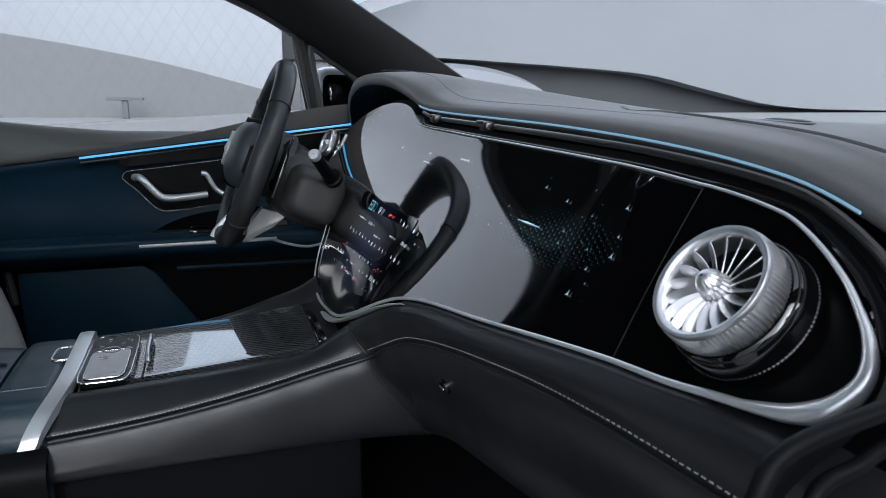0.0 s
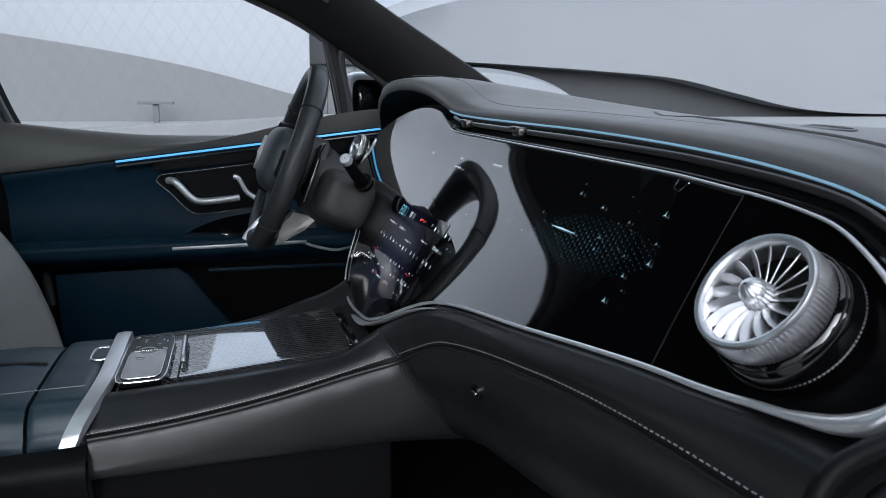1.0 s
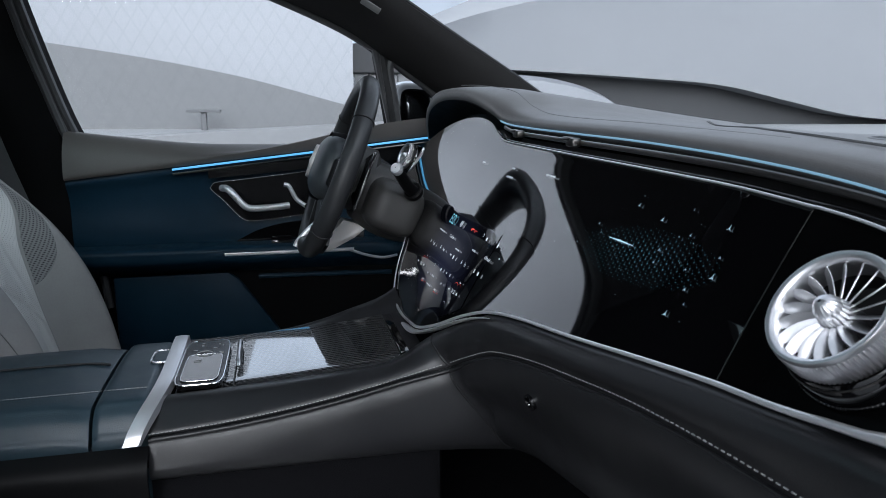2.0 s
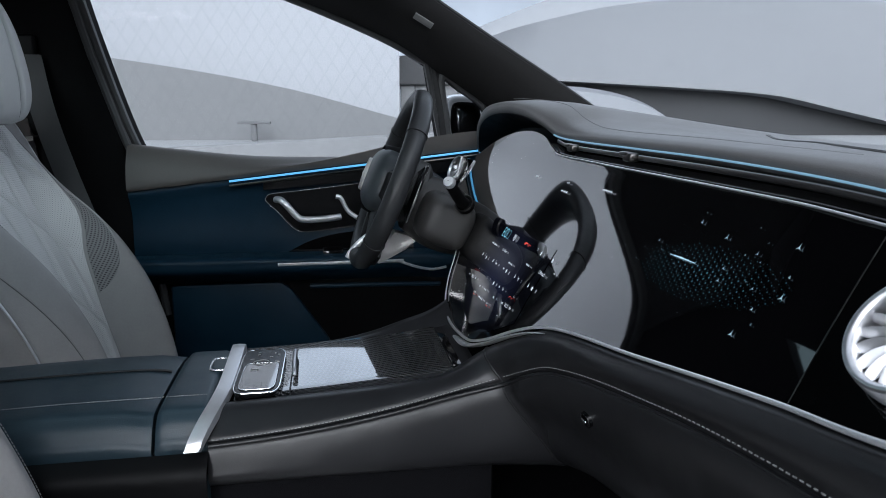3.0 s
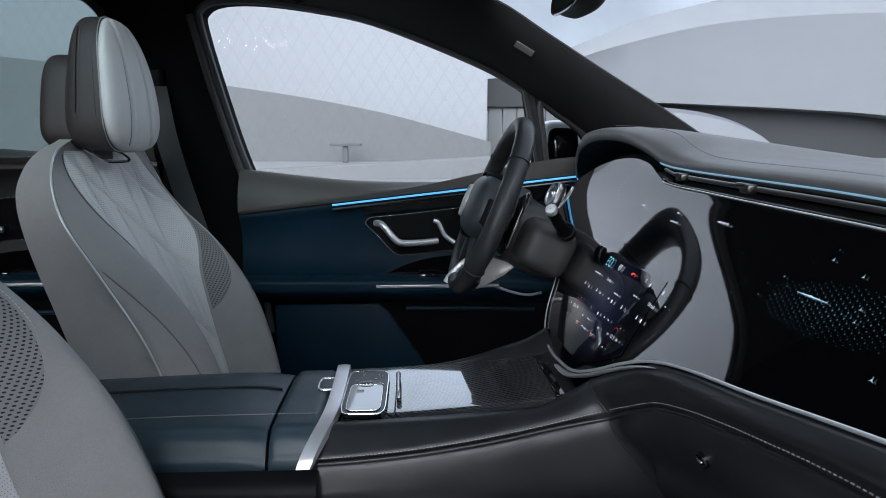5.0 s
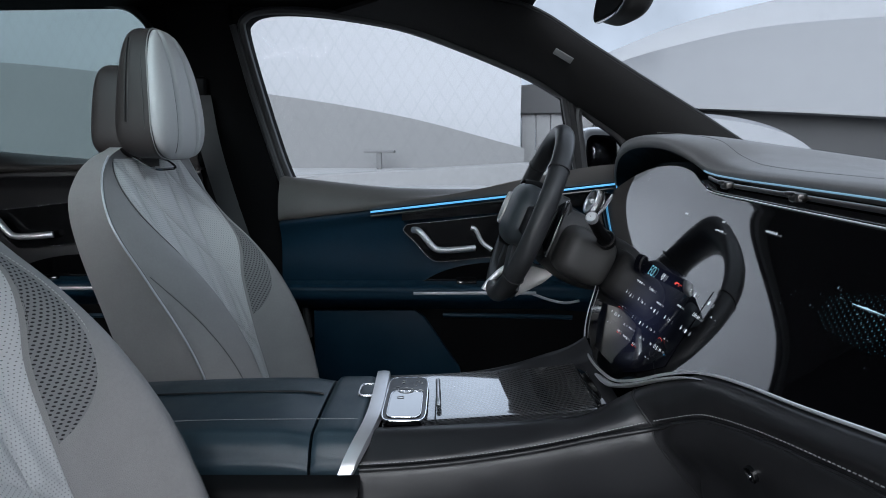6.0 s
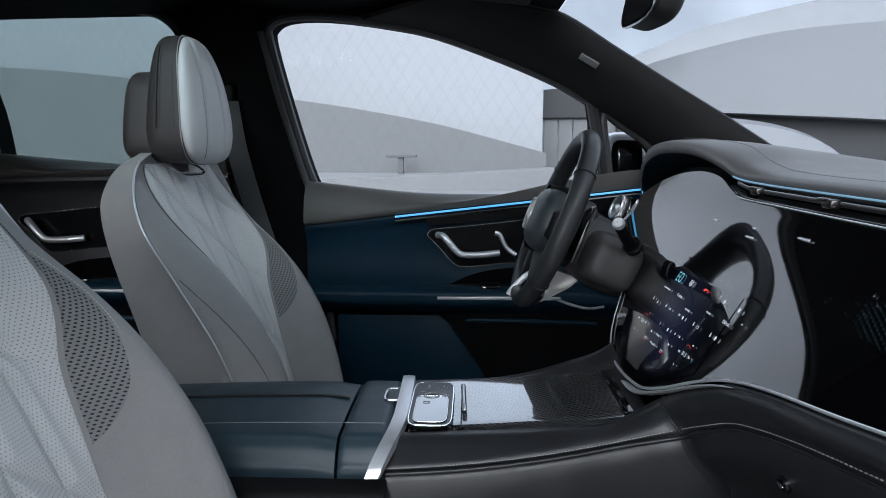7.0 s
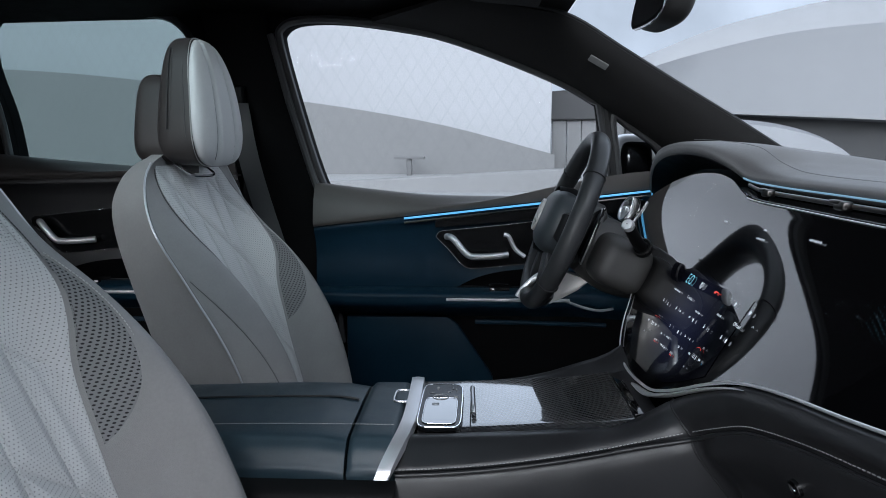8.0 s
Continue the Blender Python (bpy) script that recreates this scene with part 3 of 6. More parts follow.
bonnet = part("bonnet", skin([[(x, 0.86 * s, 1.03 - 0.10 * ((x - 0.9) / 1.0) ** 2 - 0.05 * s**4) for s in (j / 8 - 1 for j in range(17))] for x in (0.9 + i * 0.12 for i in range(9))]), PAINT)
tagged(bonnet, "grey painted car bonnet", "bonnet", kind="structure")


def superform(at, half, e=0.5, m=None, n=24, grooves=0, depth=0.0):
    """A soft cushion form: a superellipsoid; grooves cut vertical channels into its front."""
    rows = []
    sp = lambda v, k: math.copysign(abs(v) ** k, v)
    for i in range(n + 1):
        a = -math.pi / 2 + math.pi * i / n
        row = []
        for j in range(2 * n):
            b = 2 * math.pi * j / (2 * n)
            x, y, z = sp(math.cos(a), e) * sp(math.cos(b), e), sp(math.cos(a), e) * sp(math.sin(b), e), sp(math.sin(a), e)
            row.append(Vector((x * half[0], y * half[1], z * half[2])))
        rows.append(row)
    bm = skin(rows, wrap=True)
    bmesh.ops.remove_doubles(bm, verts=bm.verts, dist=1e-5)
    for v in bm.verts:
        v.co = (Matrix.Translation(at) @ (m or Matrix())) @ v.co
    return bm


# ---- dashboard ----
dash = thing("dashboard", (0.2, 0, 0.75), "charcoal leather dashboard with stitched seams over a dark lower pad", "dashboard")
lip = curve1([(-0.78, 0.015, 1.030), (-0.72, 0.037, 1.053), (-0.675, 0.046, 1.069), (-0.619, 0.054, 1.081), (-0.506, 0.061, 1.091), (-0.332, 0.063, 1.098), (-0.15, 0.062, 1.101), (0.05, 0.064, 1.104), (0.15, 0.064, 1.110), (0.21, 0.057, 1.128), (0.29, 0.046, 1.146), (0.40, 0.040, 1.153), (0.52, 0.036, 1.148), (0.61, 0.036, 1.128), (0.67, 0.044, 1.098), (0.71, 0.055, 1.068), (0.76, 0.07, 1.045)])
crown = curve1([(-0.80, 1.072), (-0.6, 1.098), (-0.3, 1.110), (0.0, 1.118), (0.09, 1.132), (0.166, 1.154), (0.30, 1.167), (0.475, 1.172), (0.62, 1.171), (0.68, 1.158), (0.73, 1.110), (0.77, 1.070)])
rows = []
for i in range(161):
    y = -0.78 + i * 1.55 / 160
    lx, lz = lip(y)
    cz = crown(y)
    flat = curve1([(0.0, cz), (1.0, 1.088)])
    row = [(lx + 0.012, y, lz - 0.012), (lx + 0.003, y, lz - 0.008), (lx, y, lz), (lx + 0.003, y, lz + 0.006), (lx + 0.014, y, lz + 0.55 * (cz - lz) + 0.003)]
    for j in range(1, 13):
        u = j / 12
        x = lx + 0.03 + (0.92 - 0.14 * y * y - lx) * u**1.4
        row.append((x, y, cz + (1.075 - cz) * (3 * u * u - 2 * u**3)))
    rows.append(spline(row, 64))
add(dash, "upper_pad", thick(skin(rows), 0.006), DASH_TOP, angle=75)


def dash_z(x, y):
    lx, lz = lip(y)
    cz = crown(y)
    u = max(0.0, min(1.0, (x - lx - 0.03) / (0.92 - 0.14 * y * y - lx))) ** (1 / 1.4)
    return cz + (1.075 - cz) * (3 * u * u - 2 * u**3)


seam = [(x, y, dash_z(x, y) + 0.0012) for x, y, _ in spline([(0.403, 0.093, 0), (0.26, -0.19, 0), (0.159, -0.377, 0), (0.113, -0.50, 0), (0.098, -0.58, 0), (0.076, -0.657, 0), (0.055, -0.73, 0)], 60)]
edge_seam = [(lip(y)[0] + 0.026, y, dash_z(lip(y)[0] + 0.03, y) + 0.0006) for y in (0.42 - i * 0.90 / 60 for i in range(61))]
add(dash, "hood_seam", tube(edge_seam, 0.0007, 6, taper=lambda u: 1.0 - 0.85 * u), DASH_TOP)
add(dash, "seam_groove", tube(seam, 0.0007, 6), THREAD_DARK)
add(dash, "stitching", stitches([Vector(p) + Vector((0.006, 0.004, 0.0004)) for p in seam]), THREAD_DARK)
gz = dash_z(0.207, -0.46)
add(dash, "tweeter_bezel", superform((0.207, -0.46, gz + 0.0006), (0.011, 0.048, 0.0016), 0.7, pose(0, 0, 0, 0, 0, -25), 12), DASH_TOP, "oval tweeter bezel set in the leather")
add(dash, "tweeter_recess", superform((0.207, -0.46, gz + 0.0018), (0.008, 0.044, 0.0008), 0.7, pose(0, 0, 0, 0, 0, -25), 12), BLACK)
for k in range(3):
    add(dash, "grille_slot", superform((0.207 + 0.005 * (k - 1), -0.46 + 0.002 * (k - 1), gz + 0.0027), (0.0013, 0.032, 0.0006), 0.7, pose(0, 0, 0, 0, 0, -25), 8), DASH_TOP)

# the hood's dark lining from its lip down to the driver display
rows = []
for i in range(31):
    y = 0.09 + i * 0.65 / 30
    lx, lz = lip(y)
    rows.append([(lx + 0.006, y, lz - 0.006), (lx + 0.03, y, lz - 0.016), (lx + 0.075, y, lz - 0.035), (lx + 0.09, y, 1.04)])
add(dash, "hood_lining", thick(skin(rows), 0.004), BLACK)

glass_low = curve1([(-0.7280, 0.999), (-0.7240, 0.991), (-0.7170, 0.985), (-0.703, 0.979), (-0.671, 0.972), (-0.632, 0.965), (-0.575, 0.958), (-0.484, 0.944), (-0.394, 0.930), (-0.309, 0.918), (-0.253, 0.908), (-0.203, 0.895), (-0.150, 0.874), (-0.090, 0.846), (-0.026, 0.823), (0.036, 0.814), (0.10, 0.810), (0.152, 0.813), (0.201, 0.825), (0.247, 0.852), (0.281, 0.886), (0.36, 0.94), (0.61, 0.96)])
glass_top = curve1([(-0.7280, 1.003), (-0.7258, 1.009), (-0.719, 1.0175), (-0.7085, 1.026), (-0.692, 1.037), (-0.668, 1.0485), (-0.643, 1.0573), (-0.619, 1.0612), (-0.595, 1.0635), (-0.562, 1.0655), (-0.457, 1.070), (-0.056, 1.076), (0.077, 1.079), (0.136, 1.088), (0.22, 1.104), (0.331, 1.110), (0.455, 1.101), (0.546, 1.080), (0.61, 1.05)])

# dark recess of the slim vent, above the screen
rows = []
for i in range(61):
    y = -0.770 + i * 0.915 / 60
    lx, lz = lip(y)
    g = glass_top(max(y, -0.726))
    rows.append([(sx(y, g) + 0.001, y, g + 0.001), (sx(y, g) + 0.03, y, g + 0.004), (lx + 0.032, y, lz - 0.006), (lx + 0.010, y, lz - 0.008)])
add(dash, "vent_recess", thick(skin(rows), 0.002), PIANO)
bar = [(0.5 * (lip(y)[0] + sx(y, glass_top(y))) + 0.004, y, 0.48 * lip(y)[1] + 0.52 * glass_top(y)) for y in (0.13 - i * 0.852 / 60 for i in range(61))]
add(dash, "vent_bar", tube(bar, 0.0026, 8, r2=0.0032), BRONZE, "smoked chrome vent bar")
for y in (0.036, -0.165):
    p = Vector((0.5 * (lip(y)[0] + sx(y, glass_top(y))) - 0.002, y, 0.48 * lip(y)[1] + 0.52 * glass_top(y)))
    add(dash, "vent_slider", merge(superform(p, (0.007, 0.011, 0.0055), 0.45, None, 10), superform(p + Vector((-0.004, 0.008, 0.004)), (0.004, 0.012, 0.0025), 0.5, None, 8)), BRONZE, "smoked chrome air slider")
blue = [(lip(y)[0] - 0.0015, y, lip(y)[1] - 0.0045) for y in (0.155 - i * 0.83 / 60 for i in range(61))]
add(dash, "light_strip", tube(blue, 0.0009, 6, r2=0.0014, taper=lambda u: 1.15 - 0.45 * u), BLUE_SOFT, "pale blue ambient light strip")

# the leather roll that runs along the console, turns the corner and goes on below the screen
stitch_z = curve1([(-0.50, 0.755), (-0.453, 0.757), (-0.383, 0.762), (-0.314, 0.770), (-0.246, 0.781), (-0.178, 0.795), (-0.13, 0.807)])
inlay_z = curve1([(-0.50, 0.778), (-0.44, 0.780), (-0.30, 0.787), (-0.18, 0.797), (-0.07, 0.818)])
pad_stitch = curve1([(-0.80, -0.029, 0.935), (-0.6825, -0.0307, 0.930), (-0.65, -0.032, 0.927), (-0.60, -0.0347, 0.923), (-0.536, -0.0390, 0.9165), (-0.487, -0.0432, 0.9105), (-0.42, -0.0507, 0.9), (-0.354, -0.059, 0.889), (-0.285, -0.0685, 0.874), (-0.23, -0.0785, 0.857), (-0.200, -0.0875, 0.840)])


def console_section(x):
    s, zi = stitch_z(x), inlay_z(x)
    return [(x, -0.088 + 0.03 * max(0, x + 0.3), zi - 0.002), (x, -0.100, zi + 0.004), (x, -0.118, 0.5 * (zi + s) + 0.012), (x, -0.138, s + 0.009), (x, -0.147, s), (x, -0.1445, s - 0.006), (x, -0.151, s - 0.012), (x, -0.157, s - 0.034), (x, -0.158, 0.712), (x, -0.146, 0.699), (x, -0.110, 0.697)]


def pad_section(y):
    px, pz = pad_stitch(y)
    b = glass_low(max(y, -0.68)) - 0.004
    x0 = sx(y, b)
    return [(x0 + 0.012, y, b + 0.001), (x0 - 0.003, y, b - 0.003), (x0 - 0.011, y, b - 0.012), (min(px, x0 - 0.008) - 0.003, y, 0.35 * b + 0.65 * pz), (px, y, pz), (px + 0.0030, y, pz - 0.006), (px + 0.0005, y, pz - 0.013), (px + 0.004, y, pz - 0.036), (x0 + 0.018, y, b - 0.115), (x0 + 0.05, y, b - 0.175), (x0 + 0.26, y, b - 0.25)]


CORNER = [(-0.100, -0.098, 0.838), (-0.110, -0.110, 0.839), (-0.115, -0.130, 0.836), (-0.110, -0.146, 0.827), (-0.102, -0.1535, 0.816), (-0.0985, -0.155, 0.810), (-0.098, -0.160, 0.803), (-0.088, -0.164, 0.784), (-0.050, -0.170, 0.735), (-0.020, -0.160, 0.697), (0.060, -0.120, 0.660)]
stations = [console_section(-0.454 + 0.0483 * k) for k in range(7)] + [CORNER] + [pad_section(-0.198 - 0.0455 * k) for k in range(14)]
sections = [spline(st, 51) for st in stations]
STEPS, SEAM = 8, 7 * 8
roll = list(zip(*[spline([sec[j] for sec in sections], (len(stations) - 1) * STEPS + 1) for j in range(51)]))


def roll_out(i, j):
    """The outward normal of the leather roll at a station and a place down its section."""
    i0, i1, j0, j1 = max(i - 1, 0), min(i + 1, len(roll) - 1), max(j - 1, 0), min(j + 1, 50)
    n = (roll[i1][j] - roll[i0][j]).cross(roll[i][j1] - roll[i][j0]).normalized()
    return n if n.x + n.y < 0 else -n


def roll_line(a, b, j, d):
    return [roll[i][j] + roll_out(i, j) * d for i in range(a, b)]


add(dash, "lower_pad", skin(roll[SEAM:]), DARK, angle=80)
add(dash, "pad_piping", tube(roll_line(SEAM, len(roll), 27, 0.0004), 0.0031, 10, taper=lambda u: 1.0 - 0.55 * min(1.0, u * 5)), DARK)
add(dash, "pad_stitching", stitches(roll_line(SEAM + 1, len(roll), 20, 0.0006), 0.0030, 0.0026, 0.0006), THREAD)
rows = roll[SEAM:]
eye_p = Vector((-0.0535, -0.325, 0.837))
i0, j0 = min(((i, j) for i in range(1, len(rows) - 1) for j in range(1, 48)), key=lambda ij: (rows[ij[0]][ij[1]] - eye_p).length)
pad_n = (rows[i0 + 1][j0] - rows[i0 - 1][j0]).cross(rows[i0][j0 + 1] - rows[i0][j0 - 1]).normalized()
if pad_n.x > 0:
    pad_n = -pad_n
eye_p += pad_n * ((rows[i0][j0] - eye_p).dot(pad_n) + 0.0026)
sm0 = Matrix.Translation(eye_p) @ pad_n.to_track_quat("Z", "Y").to_matrix().to_4x4()
add(dash, "pad_crease", tube(spline([(-0.0640, -0.277, 0.866), (-0.0612, -0.281, 0.857), (-0.0592, -0.293, 0.852), (-0.0562, -0.311, 0.847), (-0.0528, -0.335, 0.843)], 20), 0.0011, 6), DARK)
add(dash, "socket", lathe([(0.0005, 0.0002), (0.0052, 0.0003), (0.0072, 0.0012), (0.0086, 0.0008), (0.0090, -0.005)], sm0, 24), PIANO, "small dark socket")
add(dash, "socket_pin", superform(tuple(sm0 @ Vector((0.001, 0, 0.0016))), (0.0015, 0.003, 0.0015), 0.7, None, 8), POLISHED, "chrome pin")
roll_side = spline([(-0.120, -0.778, 0.968), (-0.113, -0.778, 0.999), (-0.105, -0.776, 1.009), (-0.088, -0.776, 1.015), (-0.055, -0.776, 1.021)], 24)
screen_side = spline([(sx(-0.66, 0.955) - 0.006, -0.640, 0.958), (sx(-0.70, 0.97) - 0.005, -0.690, 0.968), (sx(-0.72, 0.98) - 0.004, -0.716, 0.980), (sx(-0.73, 1.0) - 0.002, -0.727, 1.000), (sx(-0.72, 1.02), -0.724, 1.024)], 24)
rows = []
for k, (p, q) in enumerate(zip(roll_side, screen_side)):
    rows.append([p.lerp(q, j / 10) + Vector((0.004 * math.sin(math.pi * j / 10) + 0.045 * (1 - k / 23) * min(1, j / 4), 0.0, -0.004 * math.sin(math.pi * j / 10))) for j in range(11)])
add(dash, "end_panel", thick(skin(rows), 0.002), BLACK, "soft dark leather end of the dashboard")
add(dash, "end_roll", tube(spline([(-0.118, -0.782, 0.975), (-0.112, -0.782, 1.001), (-0.104, -0.78, 1.011), (-0.090, -0.78, 1.017), (-0.061, -0.78, 1.022), (-0.02, -0.78, 1.028)], 40), 0.0034, 12, up=(0, 1, 0)), BLACK, "soft dark roll at the dashboard's end")
add(dash, "end_roll", tube(spline([(-0.100, -0.786, 0.975), (-0.092, -0.784, 0.997), (-0.084, -0.782, 1.002), (-0.072, -0.782, 1.005), (-0.058, -0.78, 1.008), (-0.02, -0.78, 1.014)], 40), 0.0028, 12, up=(0, 1, 0)), BLACK, "soft dark roll at the dashboard's end")

# ---- curved screen ----
panel = thing("dashboard_screen", (-0.05, 0, 0.78), "full-width glossy black curved dashboard screen in a chrome frame", "screen")
GAP_Y = -0.569


def glass_rows(y0, y1, n):
    rows = []
    for i in range(n + 1):
        y = y0 + (y1 - y0) * i / n
        a, b = glass_low(y), max(glass_top(y), glass_low(y) + 0.003)
        rows.append([(sx(y, a + (b - a) * j / 24), y + (0.130 * (a + (b - a) * j / 24 - 1.01) if abs(y - GAP_Y) < 1e-6 else 0.0), a + (b - a) * j / 24) for j in range(25)])
    return rows


glass = add(panel, "glass", thick(skin(glass_rows(GAP_Y, 0.61, 104)), 0.004), SCREEN)
panel_rows = [[Vector(p) for p in row] + [Vector(p) + Vector((0.004, 0, 0)) for p in reversed(row)] for row in glass_rows(-0.7278, GAP_Y, 32)]
add(panel, "vent_panel", skin(panel_rows, wrap=True, cap=True), VENT_PANEL, "black panel round the air vent")


def glass_normal(p):
    """Normals turned a few degrees across and up, off the mesh, to steer reflections."""
    v, w, u = max(-0.30, min(0.30, p.y + 0.2)), max(-0.11, min(0.11, p.z - 0.96)), p.z - 0.93
    k = max(0.0, min(1.0, (p.y + 0.525) / 0.07))
    k = k * k * (3 - 2 * k)
    across = 0.06 * max(-0.5, min(0.5, p.y)) + k * (0.04 + 0.112 * v - 0.416 * v * v + 0.004 * w - 4.769 * v * w - 3.433 * w * w - 0.749 * v**3 + 9.436 * v * v * w)
    upward = 0.58 + u + 0.11 * (1 - k) + k * (0.171 - 0.448 * v - 1.248 * v * v - 1.486 * w + 2.45 * v * w - 13.48 * w * w + 4.626 * v**3 + 12.473 * v * v * w)
    v, w = (p.y - 0.05) / 0.35, (p.z - 0.97) / 0.13
    across += k * (-0.0065 - 0.0179 * v + 0.0105 * w - 0.0211 * v * v + 0.026 * v * w + 0.0065 * w * w - 0.0105 * v**3 + 0.0167 * v * v * w - 0.01 * v * w * w + 0.0129 * w**3)
    upward += k * (0.0186 + 0.0146 * v - 0.0196 * w - 0.0238 * v * v - 0.0907 * v * w - 0.0942 * w * w - 0.0118 * v**3 - 0.12 * v * v * w - 0.0623 * v * w * w - 0.0505 * w**3)
    # Tipped further at the lower corner, to keep bright mirrored strips out.
    a, b = max(0.0, min(1.0, (p.y + 0.09) / 0.12)), max(0.0, min(1.0, (0.895 - p.z) / 0.05))
    upward += a * a * (3 - 2 * a) * (0.16 * b * b * (3 - 2 * b) + 4.0 * max(0.0, 0.870 - p.z))
    return Vector((-1, across, upward)).normalized()


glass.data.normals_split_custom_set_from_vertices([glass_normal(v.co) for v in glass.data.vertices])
path = [Vector((sx(y, glass_top(y)) - 0.003, y, glass_top(y))) for y in (0.09 - i * 0.652 / 70 for i in range(71))]
bend = spline([(-0.570, 1.0655), (-0.595, 1.0637), (-0.619, 1.0612), (-0.643, 1.0573), (-0.668, 1.0485), (-0.692, 1.037), (-0.7085, 1.026), (-0.719, 1.0175), (-0.7258, 1.0088), (-0.728, 1.0003), (-0.724, 0.991), (-0.717, 0.9845), (-0.703, 0.9785), (-0.680, 0.9730)], 56)
path += [Vector((sx(b[0], b[1]) - 0.004, b[0], b[1])) for b in bend]
path += [Vector((sx(y, glass_low(y)) - 0.004, y, glass_low(y))) for y in (-0.660 + i * 0.985 / 105 for i in range(106))]
PATH_N = len(path) - 1


def frame_width(u):
    """The frame is a hairline along the top, swells round the outer end and thins again below."""
    k = u * PATH_N
    return curve1([(0, 0.26), (66, 0.26), (85, 0.30), (96, 0.48), (104, 0.80), (112, 1.15), (117, 1.30), (122, 1.0), (127, 0.55), (145, 0.40), (180, 0.42), (PATH_N - 25, 0.5), (PATH_N - 10, 0.3), (PATH_N, 0.2)])(k)


add(panel, "frame", tube(path, 0.0045, 10, r2=0.0045, taper=frame_width, up=(-0.857, 0, 0.515)), FRAME, "satin chrome frame of the screen")
lower = [(sx(y, glass_low(y)) - 0.008, y, glass_low(y) - 0.0065) for y in (0.075 - i * 0.31 / 40 for i in range(41))]
add(panel, "lower_lip", tube(lower, 0.010, 8, r2=0.003, taper=lambda u: 0.10 + 0.9 * math.sin(math.pi * min(1, u)) ** 0.8), FRAME, "satin silver lip below the screen")


def on_glass(y, z, d=0.0012):
    return Vector((sx(y, z) - d, y, z + 0.4 * d))


def dab(y, z, w, h, d=0.0012):
    """A small lit rectangle on the glass."""
    bm = bmesh.new()
    bm.faces.new([bm.verts.new(on_glass(y + a * w, z + b * h, d)) for a, b in ((0.5, -0.5), (-0.5, -0.5), (-0.5, 0.5), (0.5, 0.5))])
    return bm


add(panel, "panel_gap", tube([on_glass(-0.575 + 0.013 * k / 12, 0.959 + 0.104 * k / 12, 0.0004) for k in range(13)], 0.00035, 6), BRONZE, "fine joint between two displays")


def spark(y, z, s):
    bm = bmesh.new()
    c = bm.verts.new(on_glass(y, z, 0.0014))
    for k in range(3):
        q = math.radians(90 + 120 * k)
        tip = bm.verts.new(on_glass(y + s * math.cos(q), z + s * math.sin(q), 0.0014))
        e = [bm.verts.new(on_glass(y + 0.15 * s * math.cos(q + w), z + 0.15 * s * math.sin(q + w), 0.0014)) for w in (1.0, -1.0)]
        bm.faces.new((c, e[1], tip, e[0]))
    return bm


rnd = random.Random(5)
stars = [(-0.380, 1.041, 0.0025), (-0.424, 1.035, 0.0025), (-0.469, 1.030, 0.0018), (-0.503, 1.041, 0.003), (-0.513, 1.022, 0.0018), (-0.518, 1.009, 0.003), (-0.487, 1.008, 0.0018), (-0.495, 0.977, 0.003), (-0.499, 0.996, 0.0022), (-0.447, 1.005, 0.0022), (-0.336, 1.018, 0.0018), (-0.444, 1.014, 0.0022)]
stars += [(-0.425 + rnd.gauss(0, 0.07), 1.008 + rnd.gauss(0, 0.018), rnd.uniform(0.0005, 0.0013)) for _ in range(26)]
field = []
for i in range(34):
    for j in range(13):
        y, z = -0.334 - i * 0.0056, 0.977 + j * 0.0046 + (i % 2) * 0.0023
        r = math.hypot((y + 0.424) / 0.098, (z - 1.006 + 0.06 * (y + 0.424)) / 0.022)
        if r < 1:
            s = 0.0003 + 0.0005 * (1 - r)
            field.append(dab(y, z, s * 1.6, s * 1.6))
add(panel, "dot_field", merge(*field), TEAL, "teal dotted pattern glowing on the display")
for y, z, s in stars:
    add(panel, "spark", spark(y, z, s), PALE_GLOW, "small pale three-pointed light")
add(panel, "streak", merge(dab(-0.387, 1.0105, 0.042, 0.0005, 0.0016), dab(-0.386, 1.0106, 0.024, 0.0009, 0.0017), dab(-0.385, 1.0107, 0.006, 0.0014, 0.0018)), PALE_GLOW, "pale blue light streak")


# lit controls of the central display
words = bpy.data.curves.new("words", "FONT")


def lettering(text, y, z, size, mat, label):
    """Flat lettering laid on the glass, reading along the car's width."""
    words.body, words.size, words.align_x, words.align_y = text, size, "CENTER", "CENTER"
    carrier = new("lettering", words)
    me = bpy.data.meshes.new_from_object(carrier.evaluated_get(bpy.context.evaluated_depsgraph_get()))
    bpy.data.objects.remove(carrier)
    bm = bmesh.new()
    bm.from_mesh(me)
    bpy.data.meshes.remove(me)
    for v in bm.verts:
        v.co = on_glass(y - v.co.x, z + v.co.y * 0.86, 0.0024)
    return add(panel, "lettering", bm, mat, label, smooth=False)


rows = []
for i in range(41):
    y = -0.135 + i * 0.33 / 40
    low = max(glass_low(y) + 0.012, 0.835)
    rows.append([on_glass(y, low + (0.972 - low) * j / 20, 0.0006) for j in range(21)])
field_ob = add(panel, "display_field", skin(rows), NAVY_PIX, "dim navy lit display field")
field_ob.data.normals_split_custom_set_from_vertices([glass_normal(v.co) for v in field_ob.data.vertices])
for text, y, z, s in (("Comfort", 0.034, 0.9387, 0.0062), ("Offroad", -0.138, 0.942, 0.0066), ("22.0", 0.112, 0.8824, 0.0072), ("21.5", -0.0864, 0.888, 0.0078), ("AUTO", 0.0626, 0.8692, 0.0042), ("AUTO", -0.0159, 0.8718, 0.0042)):
    lettering(text, y, z, s, WHITE, "small white lettering")


